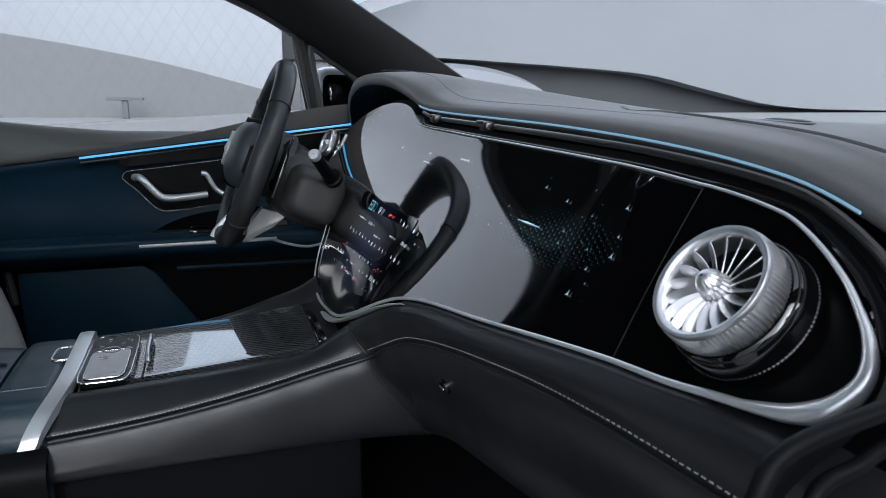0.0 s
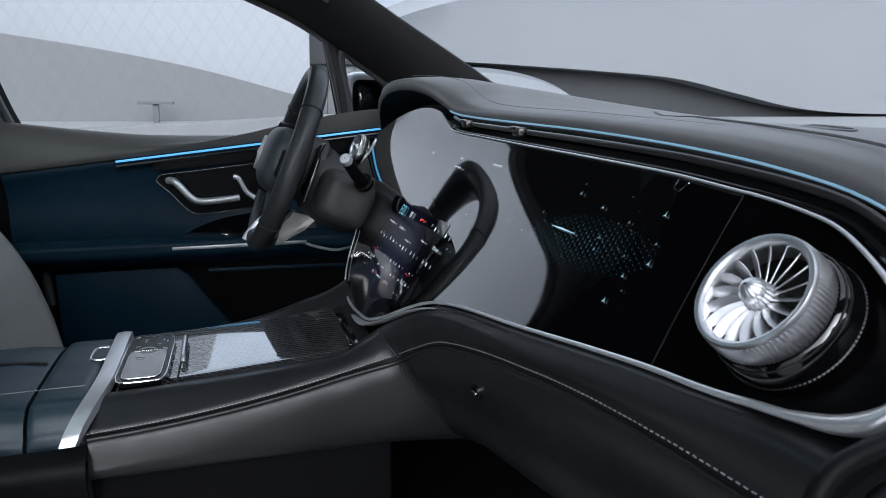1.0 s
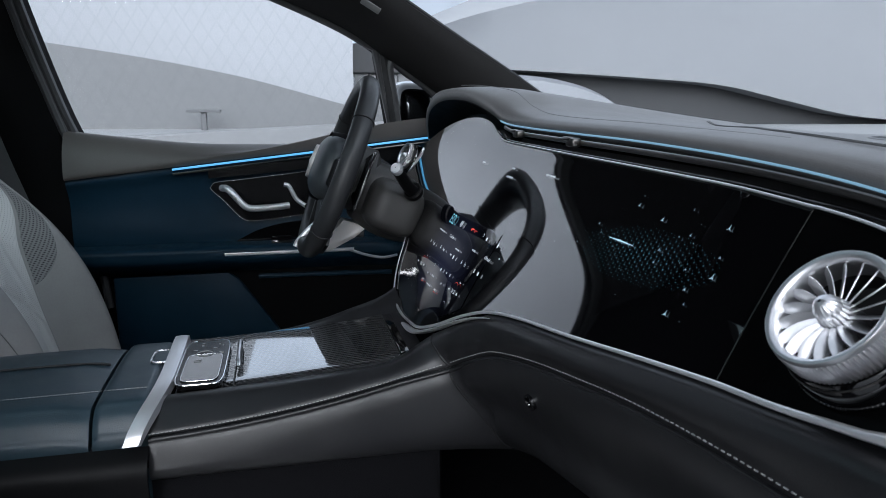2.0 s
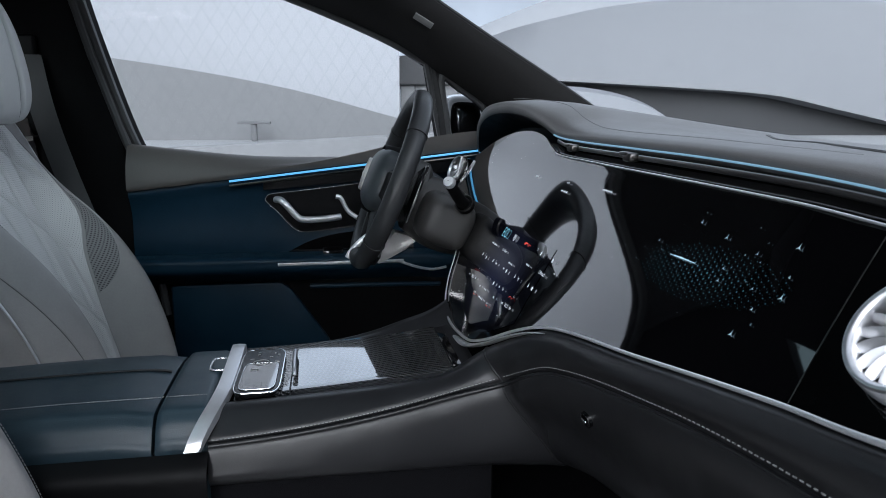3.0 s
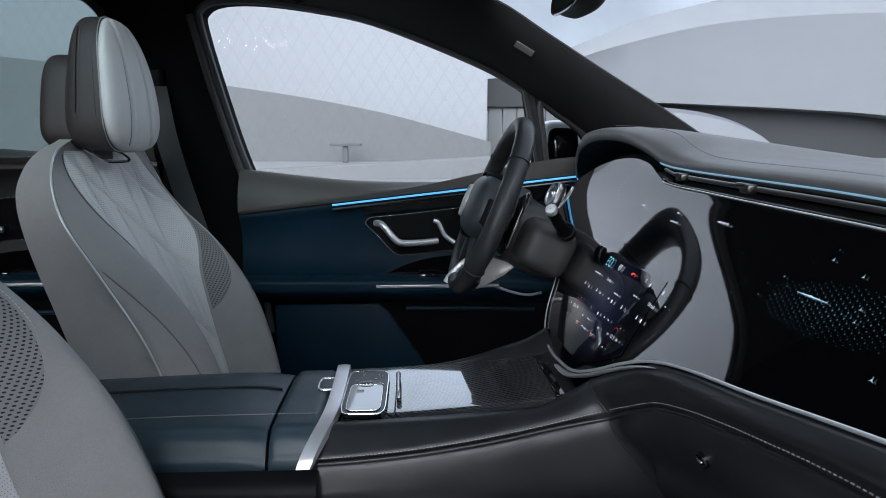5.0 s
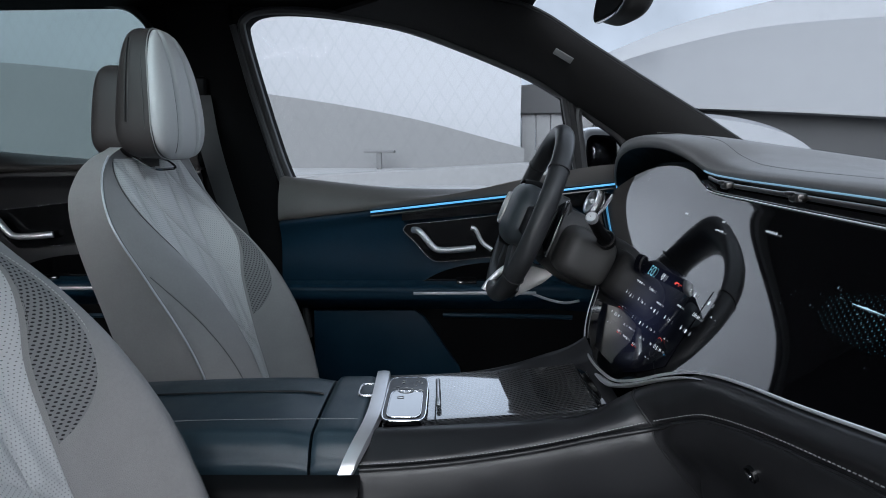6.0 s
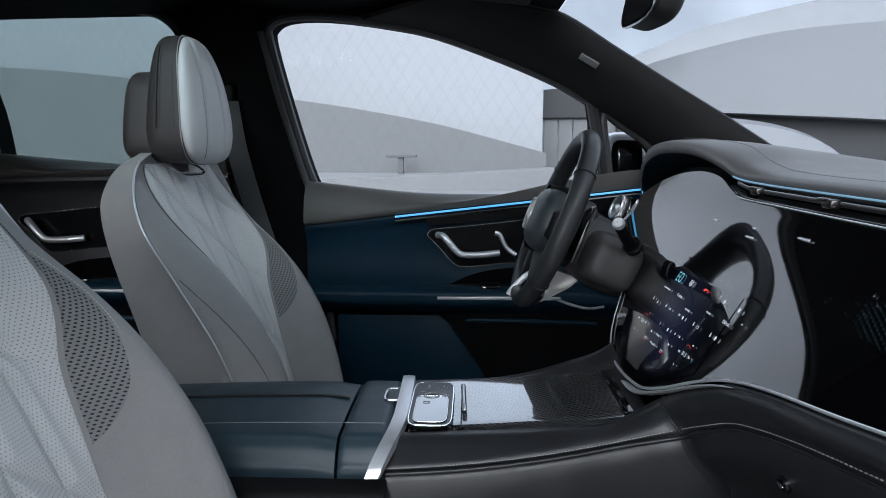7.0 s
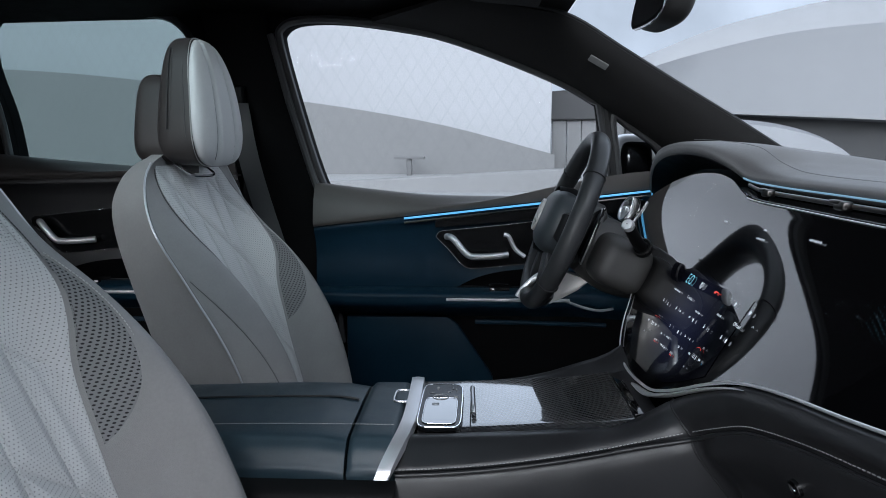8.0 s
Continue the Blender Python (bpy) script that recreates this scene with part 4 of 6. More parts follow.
def ring_dab(y, z, r, w, a0=0.0, a1=6.283, n=18):
    bm = bmesh.new()
    last = None
    for k in range(n + 1):
        q = a0 + (a1 - a0) * k / n
        pair = [bm.verts.new(on_glass(y + rr * math.cos(q), z + rr * math.sin(q), 0.0026)) for rr in (r, r + w)]
        if last:
            bm.faces.new((last[0], last[1], pair[1], pair[0]))
        last = pair
    return bm


emblem = merge(dab(0.0845, 0.959, 0.0016, 0.013, 0.0026), dab(0.081, 0.9648, 0.007, 0.0016, 0.0026), dab(0.081, 0.959, 0.006, 0.0015, 0.0026), dab(0.081, 0.9532, 0.007, 0.0016, 0.0026), ring_dab(0.069, 0.959, 0.0052, 0.0016), dab(0.0655, 0.9535, 0.005, 0.0016, 0.0026))
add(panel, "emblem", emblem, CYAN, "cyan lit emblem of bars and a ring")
add(panel, "leaf_sign", merge(*[dab(0.0226 + 0.0032 * k, 0.9585 + 0.0012 * abs(k), 0.0013, 0.0095 - 0.002 * abs(k), 0.0026) for k in (-1.4, -0.5, 0.5, 1.4)]), WHITE, "pale leaf-like sign")


def wedge(y, z, w, h):
    """A small lit triangle on the glass, pointing up where h is positive."""
    bm = bmesh.new()
    bm.faces.new([bm.verts.new(on_glass(y + a * w, z + b * h, 0.0026)) for a, b in ((0.5, -0.5), (-0.5, -0.5), (0.0, 0.5))])
    return bm


def sign(kind, y, z):
    """A control sign: 0 figure, 1 ring, 2 house, 3 skip arrow, 4 bars, 5 open chevron."""
    if kind == 0:
        return merge(ring_dab(y, z + 0.0018, 0.0008, 0.0008, n=10), dab(y, z - 0.0012, 0.0026, 0.0030, 0.0026), dab(y - 0.003, z - 0.0005, 0.0008, 0.0034, 0.0026))
    if kind == 1:
        return merge(ring_dab(y, z, 0.0018, 0.0006, 0.6, 5.6, 14), wedge(y + 0.0016, z + 0.0018, 0.0022, 0.0018))
    if kind == 2:
        return merge(wedge(y, z + 0.0020, 0.0080, 0.0034), dab(y, z - 0.0012, 0.0050, 0.0032, 0.0026))
    if kind == 3:
        return merge(dab(y + 0.0018, z, 0.0008, 0.0040, 0.0026), wedge(y - 0.0006, z, 0.0036, 0.0036))
    if kind == 4:
        return merge(*[dab(y + 0.0016 * k, z, 0.0009, 0.0036 - 0.0008 * (k % 2), 0.0026) for k in (-2, -1, 0, 1, 2)])
    return merge(*[dab(y + 0.0012 * k, z - 0.0008 * abs(k), 0.0014, 0.0008, 0.0026) for k in (-2, -1, 0, 1, 2)])


SIGNS = ((0, 0.122, 0.917), (0, 0.0975, 0.916), (0, 0.057, 0.919), (4, 0.0365, 0.9185), (4, -0.0045, 0.920), (2, -0.0206, 0.9196), (0, -0.062, 0.9216), (1, -0.0796, 0.921), (0, -0.1207, 0.923), (2, -0.137, 0.923), (1, 0.040, 0.8964), (2, 0.0023, 0.897), (3, -0.028, 0.8994), (3, -0.0466, 0.900))
SIGNS += ((4, 0.054, 0.881), (4, -0.0275, 0.884), (4, 0.1335, 0.882), (4, 0.094, 0.884), (4, -0.0687, 0.887), (4, -0.104, 0.889), (1, -0.085, 0.962), (2, -0.1025, 0.960), (2, -0.148, 0.960), (5, 0.126, 0.867), (5, 0.100, 0.898), (5, -0.075, 0.872), (5, -0.097, 0.903), (5, -0.173, 0.950))
for kind, y, z in SIGNS:
    small = sign(kind, y, z)
    bmesh.ops.transform(small, matrix=Matrix.Translation(on_glass(y, z, 0.0026)) @ Matrix.Scale(0.78, 4) @ Matrix.Translation(-on_glass(y, z, 0.0026)), verts=small.verts)
    add(panel, "control_sign", small, WHITE)
for y, z, w in ((0.095, 0.938, 0.026), (-0.0185, 0.930, 0.016), (-0.081, 0.941, 0.012), (0.024, 0.883, 0.012), (0.025, 0.870, 0.020), (0.0957, 1.043, 0.012), (-0.047, 1.034, 0.022), (-0.042, 1.045, 0.008), (-0.170, 1.047, 0.024)):
    add(panel, "small_caption", merge(*[dab(y + w * (k / 5 - 0.5), z, w / 10, 0.0024 - 0.0009 * (k % 2), 0.0026) for k in range(6)]), WHITE)
for y, z in ((0.112, 0.8824), (-0.0864, 0.888)):
    add(panel, "dial_arc", ring_dab(y, z, 0.0115, 0.0005, 0.9, 2.2), RED, "thin red dial arc")
    add(panel, "dial_ring", ring_dab(y, z, 0.0115, 0.0003, 2.2, 7.2), THREAD_DARK)
for y, z in ((0.0626, 0.8668), (-0.0159, 0.8694)):
    add(panel, "warm_bar", dab(y, z, 0.009, 0.0009, 0.0026), RED, "short red bar")
add(panel, "needle", merge(dab(-0.0355, 0.9615, 0.012, 0.0016, 0.0026), dab(-0.031, 0.9600, 0.006, 0.0022, 0.0028)), RED, "red glowing pointer")

# ---- turbine air vents ----


def turbine(at, axis, r, proud, label):
    """A round air vent: dark base ring, fluted outer ring, eighteen curved blades and a ribbed hub."""
    at, axis = Vector(at), Vector(axis).normalized()
    ob = thing("turbine_vent", at, label, "air vent", "dashboard air vents")
    m = Matrix.Translation(at) @ axis.to_track_quat("Z", "Y").to_matrix().to_4x4()
    h = proud
    add(ob, "base_ring", lathe([(r * 1.17, -0.012), (r * 1.165, h * 0.10), (r * 1.13, h * 0.28), (r * 1.10, h * 0.40), (r * 1.03, h * 0.46), (r * 0.98, h * 0.3), (r * 0.95, -0.012)], m, 96), PIANO, "gloss black base ring")
    add(ob, "knurled_ring", lathe([(r * 1.165, h * 0.00), (r * 1.19, h * 0.01), (r * 1.19, h * 0.06), (r * 1.165, h * 0.08)], m, 400, 100, 0.012), PIANO, "black knurled ring")
    add(ob, "chrome_line", lathe([(r * 1.10, h * 0.40), (r * 1.112, h * 0.405), (r * 1.106, h * 0.42), (r * 1.09, h * 0.425)], m, 96), BRONZE, "thin smoked chrome line")
    add(ob, "fluted_ring", lathe([(r * 0.99, h * 0.46), (r * 1.035, h * 0.50), (r * 1.045, h * 0.68), (r * 1.03, h * 0.88), (r * 1.0, h * 0.93)], m, 504, 84, 0.034), SATIN, "silver fluted ring")
    add(ob, "rim", lathe([(r * 1.0, h * 0.90), (r * 1.008, h * 0.96), (r * 0.985, h), (r * 0.95, h * 1.005), (r * 0.90, h * 0.985), (r * 0.865, h * 0.93), (r * 0.85, h * 0.80), (r * 0.85, h * 0.3)], m, 96), SATIN, "satin silver rim")
    add(ob, "throat", lathe([(0.001, h * 0.12), (r * 0.4, h * 0.12), (r * 0.84, h * 0.2), (r * 0.845, h * 0.55)], m, 48), RUBBER, "dark throat")
    add(ob, "hub", lathe([(0.001, h * 1.13), (r * 0.07, h * 1.12), (r * 0.14, h * 1.08), (r * 0.195, h * 1.01), (r * 0.225, h * 0.93), (r * 0.215, h * 0.90)], m, 128, 16, 0.05), SATIN, "ribbed silver hub cap")
    add(ob, "hub_collar", lathe([(r * 0.205, h * 0.93), (r * 0.235, h * 0.86), (r * 0.275, h * 0.72), (r * 0.29, h * 0.3)], m, 160, 20, 0.10), SATIN, "ribbed silver collar below the hub cap")
    blades = 18
    for k in range(blades):
        q = 2 * math.pi * k / blades
        rows = []
        for i in range(13):
            u = i / 12
            rr = r * (0.255 + 0.60 * u)
            twist = q + 0.10 * u + 0.10 * u * u
            zz = h * (0.80 + 0.07 * u + 0.03 * math.sin(math.pi * u))
            w = r * (0.075 + 0.075 * math.sin(math.pi * min(1, 0.15 + u * 0.75)))
            c = Vector((rr * math.cos(twist), rr * math.sin(twist), zz))
            tang = Vector((-math.sin(twist), math.cos(twist), 0))
            d = (tang * 0.95 + Vector((0, 0, -1.0))).normalized()
            side = (tang * 1.0 + Vector((0, 0, 0.95))).normalized() * r * 0.011
            rows.append([m @ (c + side * 0.6), m @ (c + d * w * 0.5 + side * 1.7), m @ (c + d * w * 1.5 + side), m @ (c + d * w * 1.5 - side * 0.4), m @ (c + d * w * 0.5 + side * 0.2), m @ (c - side * 0.6)])
        add(ob, "blade", skin(rows, wrap=True, cap=True), SATIN)
    return ob


VENT_AXIS = (-0.80, 0.0, 0.60)
turbine((0.004, -0.650, 1.0075), VENT_AXIS, 0.0340, 0.036, "silver turbine air vent with curved blades and a ribbed hub")
turbine((0.012, 0.655, 1.008), (-0.86, -0.15, 0.42), 0.030, 0.030, "silver turbine air vent beside the driver door")

# ---- centre console ----
console = thing("centre_console", (-0.4, 0, 0.39), "black leather centre console with carbon inlay and chrome band", "console")

# the far roll flares away from the inlay and runs up to the screen's frame
far_z = curve1([(-0.46, 0.775), (-0.376, 0.778), (-0.302, 0.783), (-0.24, 0.7935), (-0.184, 0.8075), (-0.159, 0.8115), (-0.134, 0.8175), (-0.110, 0.8265)])
far_y = curve1([(-0.46, 0.130), (-0.30, 0.130), (-0.24, 0.136), (-0.184, 0.148), (-0.159, 0.159), (-0.134, 0.172), (-0.110, 0.190)])
far_rows = []
for i in range(35):
    x = -0.454 + i * 0.0101
    zi, zr, yr = inlay_z(x), far_z(x), far_y(x)
    far_rows.append(spline([(x, 0.103, zi - 0.002), (x, 0.104 + 0.35 * (yr - 0.104), zi + 0.30 * (zr - zi)), (x, yr - 0.008, zr - 0.002), (x, yr, zr), (x, yr + 0.012, zr - 0.012), (x, yr + 0.025, zr - 0.06), (x, yr + 0.025, 0.42)], 28))
add(console, "near_side", skin(roll[: SEAM + 1]), DARK, angle=80)
add(console, "far_side", thick(skin(far_rows), 0.004), DARK)
add(console, "side_stitching", stitches(roll_line(0, SEAM, 20, 0.0006), r=0.0006), THREAD)
add(console, "side_piping", tube(roll_line(0, SEAM + 1, 27, 0.0004), 0.0031, 10), DARK)
add(console, "joint_seam", tube([roll[SEAM][j] for j in range(3, 47)], 0.0015, 6), RUBBER)
rows = []
for i in range(31):
    x = -0.432 + i * 0.285 / 30
    zi = inlay_z(x)
    rows.append([(x, y, zi + 0.0015 + 0.016 * y - 0.006 * max(0.0, (-y - 0.068) / 0.022) ** 2) for y in (-0.090 + j * 0.195 / 24 for j in range(25))])
add(console, "inlay", thick(skin(rows), 0.005), CARBON, "glossy carbon-fibre weave inlay")

# switch block
def soft_loop(cx, cy, hx, hy, z, e=0.3, n=48):
    sp = lambda v: math.copysign(abs(v) ** e, v)
    return [(cx + hx * sp(math.cos(q)), cy + hy * sp(math.sin(q)), z) for q in (2 * math.pi * k / n for k in range(n))]


sw = add(console, "switch_block", slab(soft_loop(-0.404, -0.008, 0.029, 0.083, 0.784), (0, 0, 0.007), 0), SWITCH, "flat satin black switch block with chrome edge", angle=30)
rim = add(sw, "switch_rim", tube(soft_loop(-0.404, -0.008, 0.0295, 0.0835, 0.7905), 0.0011, 6, closed=True), POLISHED, "thin chrome rim")
add(sw, "switch_plate", slab(soft_loop(-0.404, -0.034, 0.0225, 0.048, 0.7905), (0, 0, 0.0016), 0), PIANO_FLAT, "gloss black touch plate", angle=30)
add(sw, "plate_rim", tube(soft_loop(-0.404, -0.034, 0.023, 0.0485, 0.792), 0.0007, 6, closed=True), CHROME, "fine chrome edge")
add(sw, "button_ring", tube(soft_loop(-0.406, 0.016, 0.011, 0.010, 0.7925, 1.0, 32), 0.0006, 6, closed=True), THREAD, "oval button outline")
for x, y, w, d in ((-0.412, 0.052, 0.003, 0.004), (-0.412, 0.060, 0.004, 0.002), (-0.384, 0.050, 0.002, 0.006), (-0.389, 0.056, 0.002, 0.005), (-0.394, 0.040, 0.005, 0.0012), (-0.420, 0.034, 0.006, 0.0012)):
    add(sw, "pictogram", box((w, d, 0.0005), (x, y, 0.7916), 0), THREAD)
add(sw, "pictogram", tube(soft_loop(-0.412, -0.012, 0.0045, 0.0035, 0.7925, 0.4, 16), 0.0004, 4, closed=True), THREAD)
add(sw, "pictogram", tube([(-0.387, 0.020, 0.7925), (-0.381, 0.016, 0.7925), (-0.387, 0.012, 0.7925)], 0.0005, 4), THREAD)
add(console, "inlay_joint", box((0.0015, 0.19, 0.002), (-0.362, 0.008, inlay_z(-0.362) + 0.0018), 0), RUBBER)
add(console, "bin_lever", tube(spline([(-0.361, 0.056, 0.789), (-0.360, 0.050, 0.795), (-0.359, 0.0, 0.7955), (-0.358, -0.030, 0.795), (-0.358, -0.037, 0.790)], 16), 0.0034, 10, r2=0.0030), SATIN, "slim chrome storage lever")
rows = [[(x, y, inlay_z(x) - 0.001 + 0.016 * y) for y in (-0.088 + j * 0.192 / 8 for j in range(9))] for x in (-0.148 + i * 0.034 / 6 for i in range(7))]
add(console, "front_apron", thick(skin(rows), 0.004), DARK, "black leather apron before the screen")
add(console, "front_tray", box((0.012, 0.165, 0.004), (-0.140, 0.008, inlay_z(-0.140) + 0.0015), 0.0015, 2, (0, -9, 0)), PIANO_FLAT, "gloss black bar ahead of the inlay")

# chrome band
band = spline([(-0.448, 0.112, 0.781), (-0.446, 0.08, 0.786), (-0.444, 0.0, 0.787), (-0.444, -0.062, 0.786), (-0.448, -0.102, 0.782), (-0.456, -0.138, 0.774), (-0.464, -0.158, 0.762), (-0.469, -0.164, 0.752)], 30)
rows = []
for k, p in enumerate(band):
    a = band[max(k - 1, 0)]
    b = band[min(k + 1, len(band) - 1)]
    d = (b - a).normalized()
    n = d.cross(Vector((1, 0, 0))).normalized()
    n = n if n.z > 0 or n.y < 0 else -n
    w = Vector((0.0115, 0, 0)) * (1.0 - 0.15 * (k / 29))
    rows.append([p - w - n * 0.002, p - w * 0.85 + n * 0.008, p + n * 0.009, p + w * 0.85 + n * 0.008, p + w - n * 0.002])
add(console, "chrome_band", thick(skin(rows), 0.002), HANDLE, "wide brushed chrome band")


def padded(x0, x1, name, mat, near, far, top, grow):
    """A padded leather box across the console between x0 and x1."""
    rows = []
    n = 14
    for i in range(n + 1):
        u = i / n
        x = x0 + (x1 - x0) * u
        k = 1 - (abs(2 * u - 1) ** grow) * 0.006 / 0.05
        dz = -0.006 * abs(2 * u - 1) ** grow
        t = top(x) + dz
        rows.append(spline([(x, far + 0.012, 0.45), (x, far + 0.010, t - 0.06), (x, far + 0.004, t - 0.012), (x, far - 0.012, t - 0.001), (x, 0.02, t + 0.002), (x, near + 0.045, t - 0.002), (x, near + 0.022, t - 0.010), (x, near + 0.008, t - 0.030), (x, near, t - 0.075), (x, near, 0.45)], 46))
    return add(console, name, skin(rows, cap=True), mat)


lid_top = curve1([(-1.0, 0.775), (-0.8, 0.782), (-0.65, 0.788), (-0.5, 0.790)])
padded(-1.0, -0.521, "armrest_lid", LID, -0.140, 0.092, lid_top, 14)
padded(-0.517, -0.456, "lid_front", LID, -0.140, 0.095, lid_top, 10)
add(console, "lid_stitching", stitches([(x, -0.084, lid_top(x) + 0.0002) for x in (-1.0 + i * 0.536 / 30 for i in range(31))]), THREAD)
add(console, "lid_seam", tube([(x, 0.012, lid_top(x) + 0.0028 - 0.006 * abs(2 * (x + 1.0) / 0.479 - 1) ** 14) for x in (-1.0 + i * 0.474 / 60 for i in range(61))], 0.0018, 6), RUBBER)
loop = [(-0.4620 + 0.0115 * math.copysign(abs(math.cos(q)) ** 0.5, math.cos(q)), 0.017 + 0.024 * math.copysign(abs(math.sin(q)) ** 0.5, math.sin(q)), 0.7925) for q in (2 * math.pi * k / 32 for k in range(32))]
btn = add(console, "lid_button", superform((-0.4620, 0.017, 0.791), (0.009, 0.022, 0.003), 0.4, None, 12), LID)
add(btn, "button_rim", tube(loop, 0.002, 6, closed=True), CHROME, "chrome button rim")
add(console, "lower_body", box((0.90, 0.27, 0.36), (-0.55, -0.005, 0.56), 0.02), CARPET)
rows = []
for i in range(25):
    x = -1.0 + i * 0.547 / 24
    rows.append(spline([(x, -0.150, 0.742 + 0.04 * max(0, x + 0.45)), (x, -0.168, 0.730 + 0.05 * max(0, x + 0.45)), (x, -0.172, 0.715), (x, -0.168, 0.69), (x, -0.15, 0.66)], 12))
add(console, "side_skirt", thick(skin(rows), -0.004), BLACK)

# ---- steering wheel and column ----
HUB = Vector((-0.190, 0.400, 1.010))
TILT = radians(22.2)
wheel = thing("steering_wheel", HUB, "black leather steering wheel with silver spoke inserts", "steering wheel")


def wl(r, q, h=0.0):
    """A place on the wheel: radius, angle from its top towards the passenger, height to the driver."""
    up, side = Vector((math.sin(TILT), 0, math.cos(TILT))), Vector((0, -1, 0))
    ax = Vector((-math.cos(TILT), 0, math.sin(TILT)))
    return HUB + up * r * math.cos(q) + side * r * math.sin(q) + ax * h


AX = (-math.cos(TILT), 0, math.sin(TILT))
ring = []
for k in range(96):
    q = 2 * math.pi * k / 96
    flat = 1 - 0.07 * max(0.0, -math.cos(q)) ** 3
    ring.append(wl(0.174 * flat, q))
add(wheel, "rim", tube(ring, 0.0165, 18, closed=True, r2=0.0185, up=AX), WHEEL)
for q in (0.95, 2.2, -0.95, -2.2):
    c = [wl(0.174 + 0.0172 * math.cos(a), q, 0.0192 * math.sin(a)) for a in (2 * math.pi * j / 24 for j in range(24))]
    add(wheel, "rim_seam", tube(c, 0.0012, 6, closed=True), RUBBER)
hub_m = Matrix.Translation(wl(0.0, 0, 0.012)) @ Vector(AX).to_track_quat("Z", "Y").to_matrix().to_4x4()
airbag = add(wheel, "airbag_cover", superform((0, -0.014, 0), (0.088, 0.062, 0.036), 0.75, hub_m, 32), AIRBAG)
add(wheel, "hub_back", lathe([(0.066, 0.02), (0.072, -0.01), (0.066, -0.045), (0.05, -0.06), (0.001, -0.06)], hub_m, 40), BLACK)
add(airbag, "badge_ring", lathe([(0.027, 0.034), (0.029, 0.0385), (0.032, 0.0385), (0.034, 0.031)], hub_m, 40), PALE_TRIM, "round chrome badge ring")
for k in range(3):
    q = math.pi / 2 + k * 2 * math.pi / 3
    add(airbag, "badge_bar", tube([hub_m @ Vector((0, 0, 0.037)), hub_m @ Vector((0.028 * math.cos(q), 0.028 * math.sin(q), 0.036))], 0.0042, 6, taper=lambda u: 1.3 - u), PALE_TRIM, "chrome badge bar")
for sgn in (1, -1):
    for dq in (0.12, -0.16):
        q = sgn * (math.pi / 2) + (dq if sgn > 0 else -dq)
        add(wheel, "spoke", tube([wl(0.06, q, 0.014), wl(0.10, q, 0.010), wl(0.14, q, 0.004), wl(0.166, q, 0.0)], 0.012, 8, r2=0.008, up=AX), WHEEL)
    q = sgn * math.pi / 2
    add(wheel, "button_pad", slab([wl(0.085, q - 0.25 * sgn, 0.022), wl(0.15, q - 0.18 * sgn, 0.012), wl(0.15, q + 0.2 * sgn, 0.012), wl(0.085, q + 0.28 * sgn, 0.022)], Vector(AX) * -0.008, 0.002), BLACK)
    qb = sgn * 2.55
    add(wheel, "lower_spoke", slab([wl(0.055, qb - 0.5, 0.016), wl(0.168, qb - 0.10, 0.004), wl(0.170, qb + 0.16, 0.004), wl(0.05, qb + 0.5, 0.016)], Vector(AX) * -0.030, 0.003), WHEEL)
    add(wheel, "paddle", slab([wl(0.075, sgn * 1.0, -0.035), wl(0.135, sgn * 1.1, -0.04), wl(0.135, sgn * 1.95, -0.04), wl(0.08, sgn * 2.0, -0.035)], Vector(AX) * -0.006, 0.002), PIANO, "gloss black shift paddle")

plate = [(-0.180, 0.385, 0.914), (-0.132, 0.385, 0.899), (-0.158, 0.385, 0.878), (-0.212, 0.385, 0.850), (-0.224, 0.385, 0.862)]
add(wheel, "centre_spoke", slab(plate, (0, 0.04, 0), 0.002), PALE_TRIM, "satin silver centre spoke")
add(wheel, "spoke_trim", tube(spline([(-0.200, 0.44, 0.920), (-0.214, 0.435, 0.909), (-0.240, 0.43, 0.893), (-0.264, 0.43, 0.869), (-0.272, 0.43, 0.856)], 20), 0.0045, 10, r2=0.0065), HANDLE, "curved silver spoke trim")
add(wheel, "spoke_trim", tube([wl(0.080, -1.72, 0.026), wl(0.105, -1.70, 0.020), wl(0.140, -1.68, 0.008)], 0.0075, 10, r2=0.004, up=AX), HANDLE, "satin silver spoke trim")
add(wheel, "hub_housing", lathe([(0.05, 0.0), (0.062, -0.006), (0.066, -0.03), (0.064, -0.075), (0.052, -0.085), (0.001, -0.085)], hub_m, 40), COLUMN, "dark grey hub housing")

column = thing("steering_column", (0.0, 0.40, 0.93), "dark grey steering column shroud with stalk", "steering column")
rows = []
for i in range(9):
    u = i / 8
    c = wl(0, 0, -0.045 - 0.17 * u) + Vector((0, 0, -0.018 - 0.02 * u))
    up, sd = Vector((math.sin(TILT), 0, math.cos(TILT))), Vector((0, -1, 0))
    k = 0.80 + 0.24 * math.sin(math.pi * min(1.0, u * 1.2 + 0.1))
    rows.append([c + sd * 0.080 * k * math.copysign(abs(math.cos(a)) ** 0.7, math.cos(a)) + up * 0.066 * k * math.copysign(abs(math.sin(a)) ** 0.7, math.sin(a)) for a in (2 * math.pi * j / 32 for j in range(32))])
add(column, "shroud", skin(rows, wrap=True, cap=True), COLUMN)
stalk_tip = Vector((-0.102, 0.206, 1.025))
stalk_root = Vector((-0.062, 0.262, 0.978))
stalk = add(column, "stalk", tube(spline([stalk_root, stalk_root.lerp(stalk_tip, 0.45) + Vector((0, 0, -0.004)), stalk_tip], 10), 0.0098, 16, taper=lambda u: 1.12 - 0.12 * u), BLACK, "black selector stalk")
d = (stalk_tip - stalk_root).normalized()
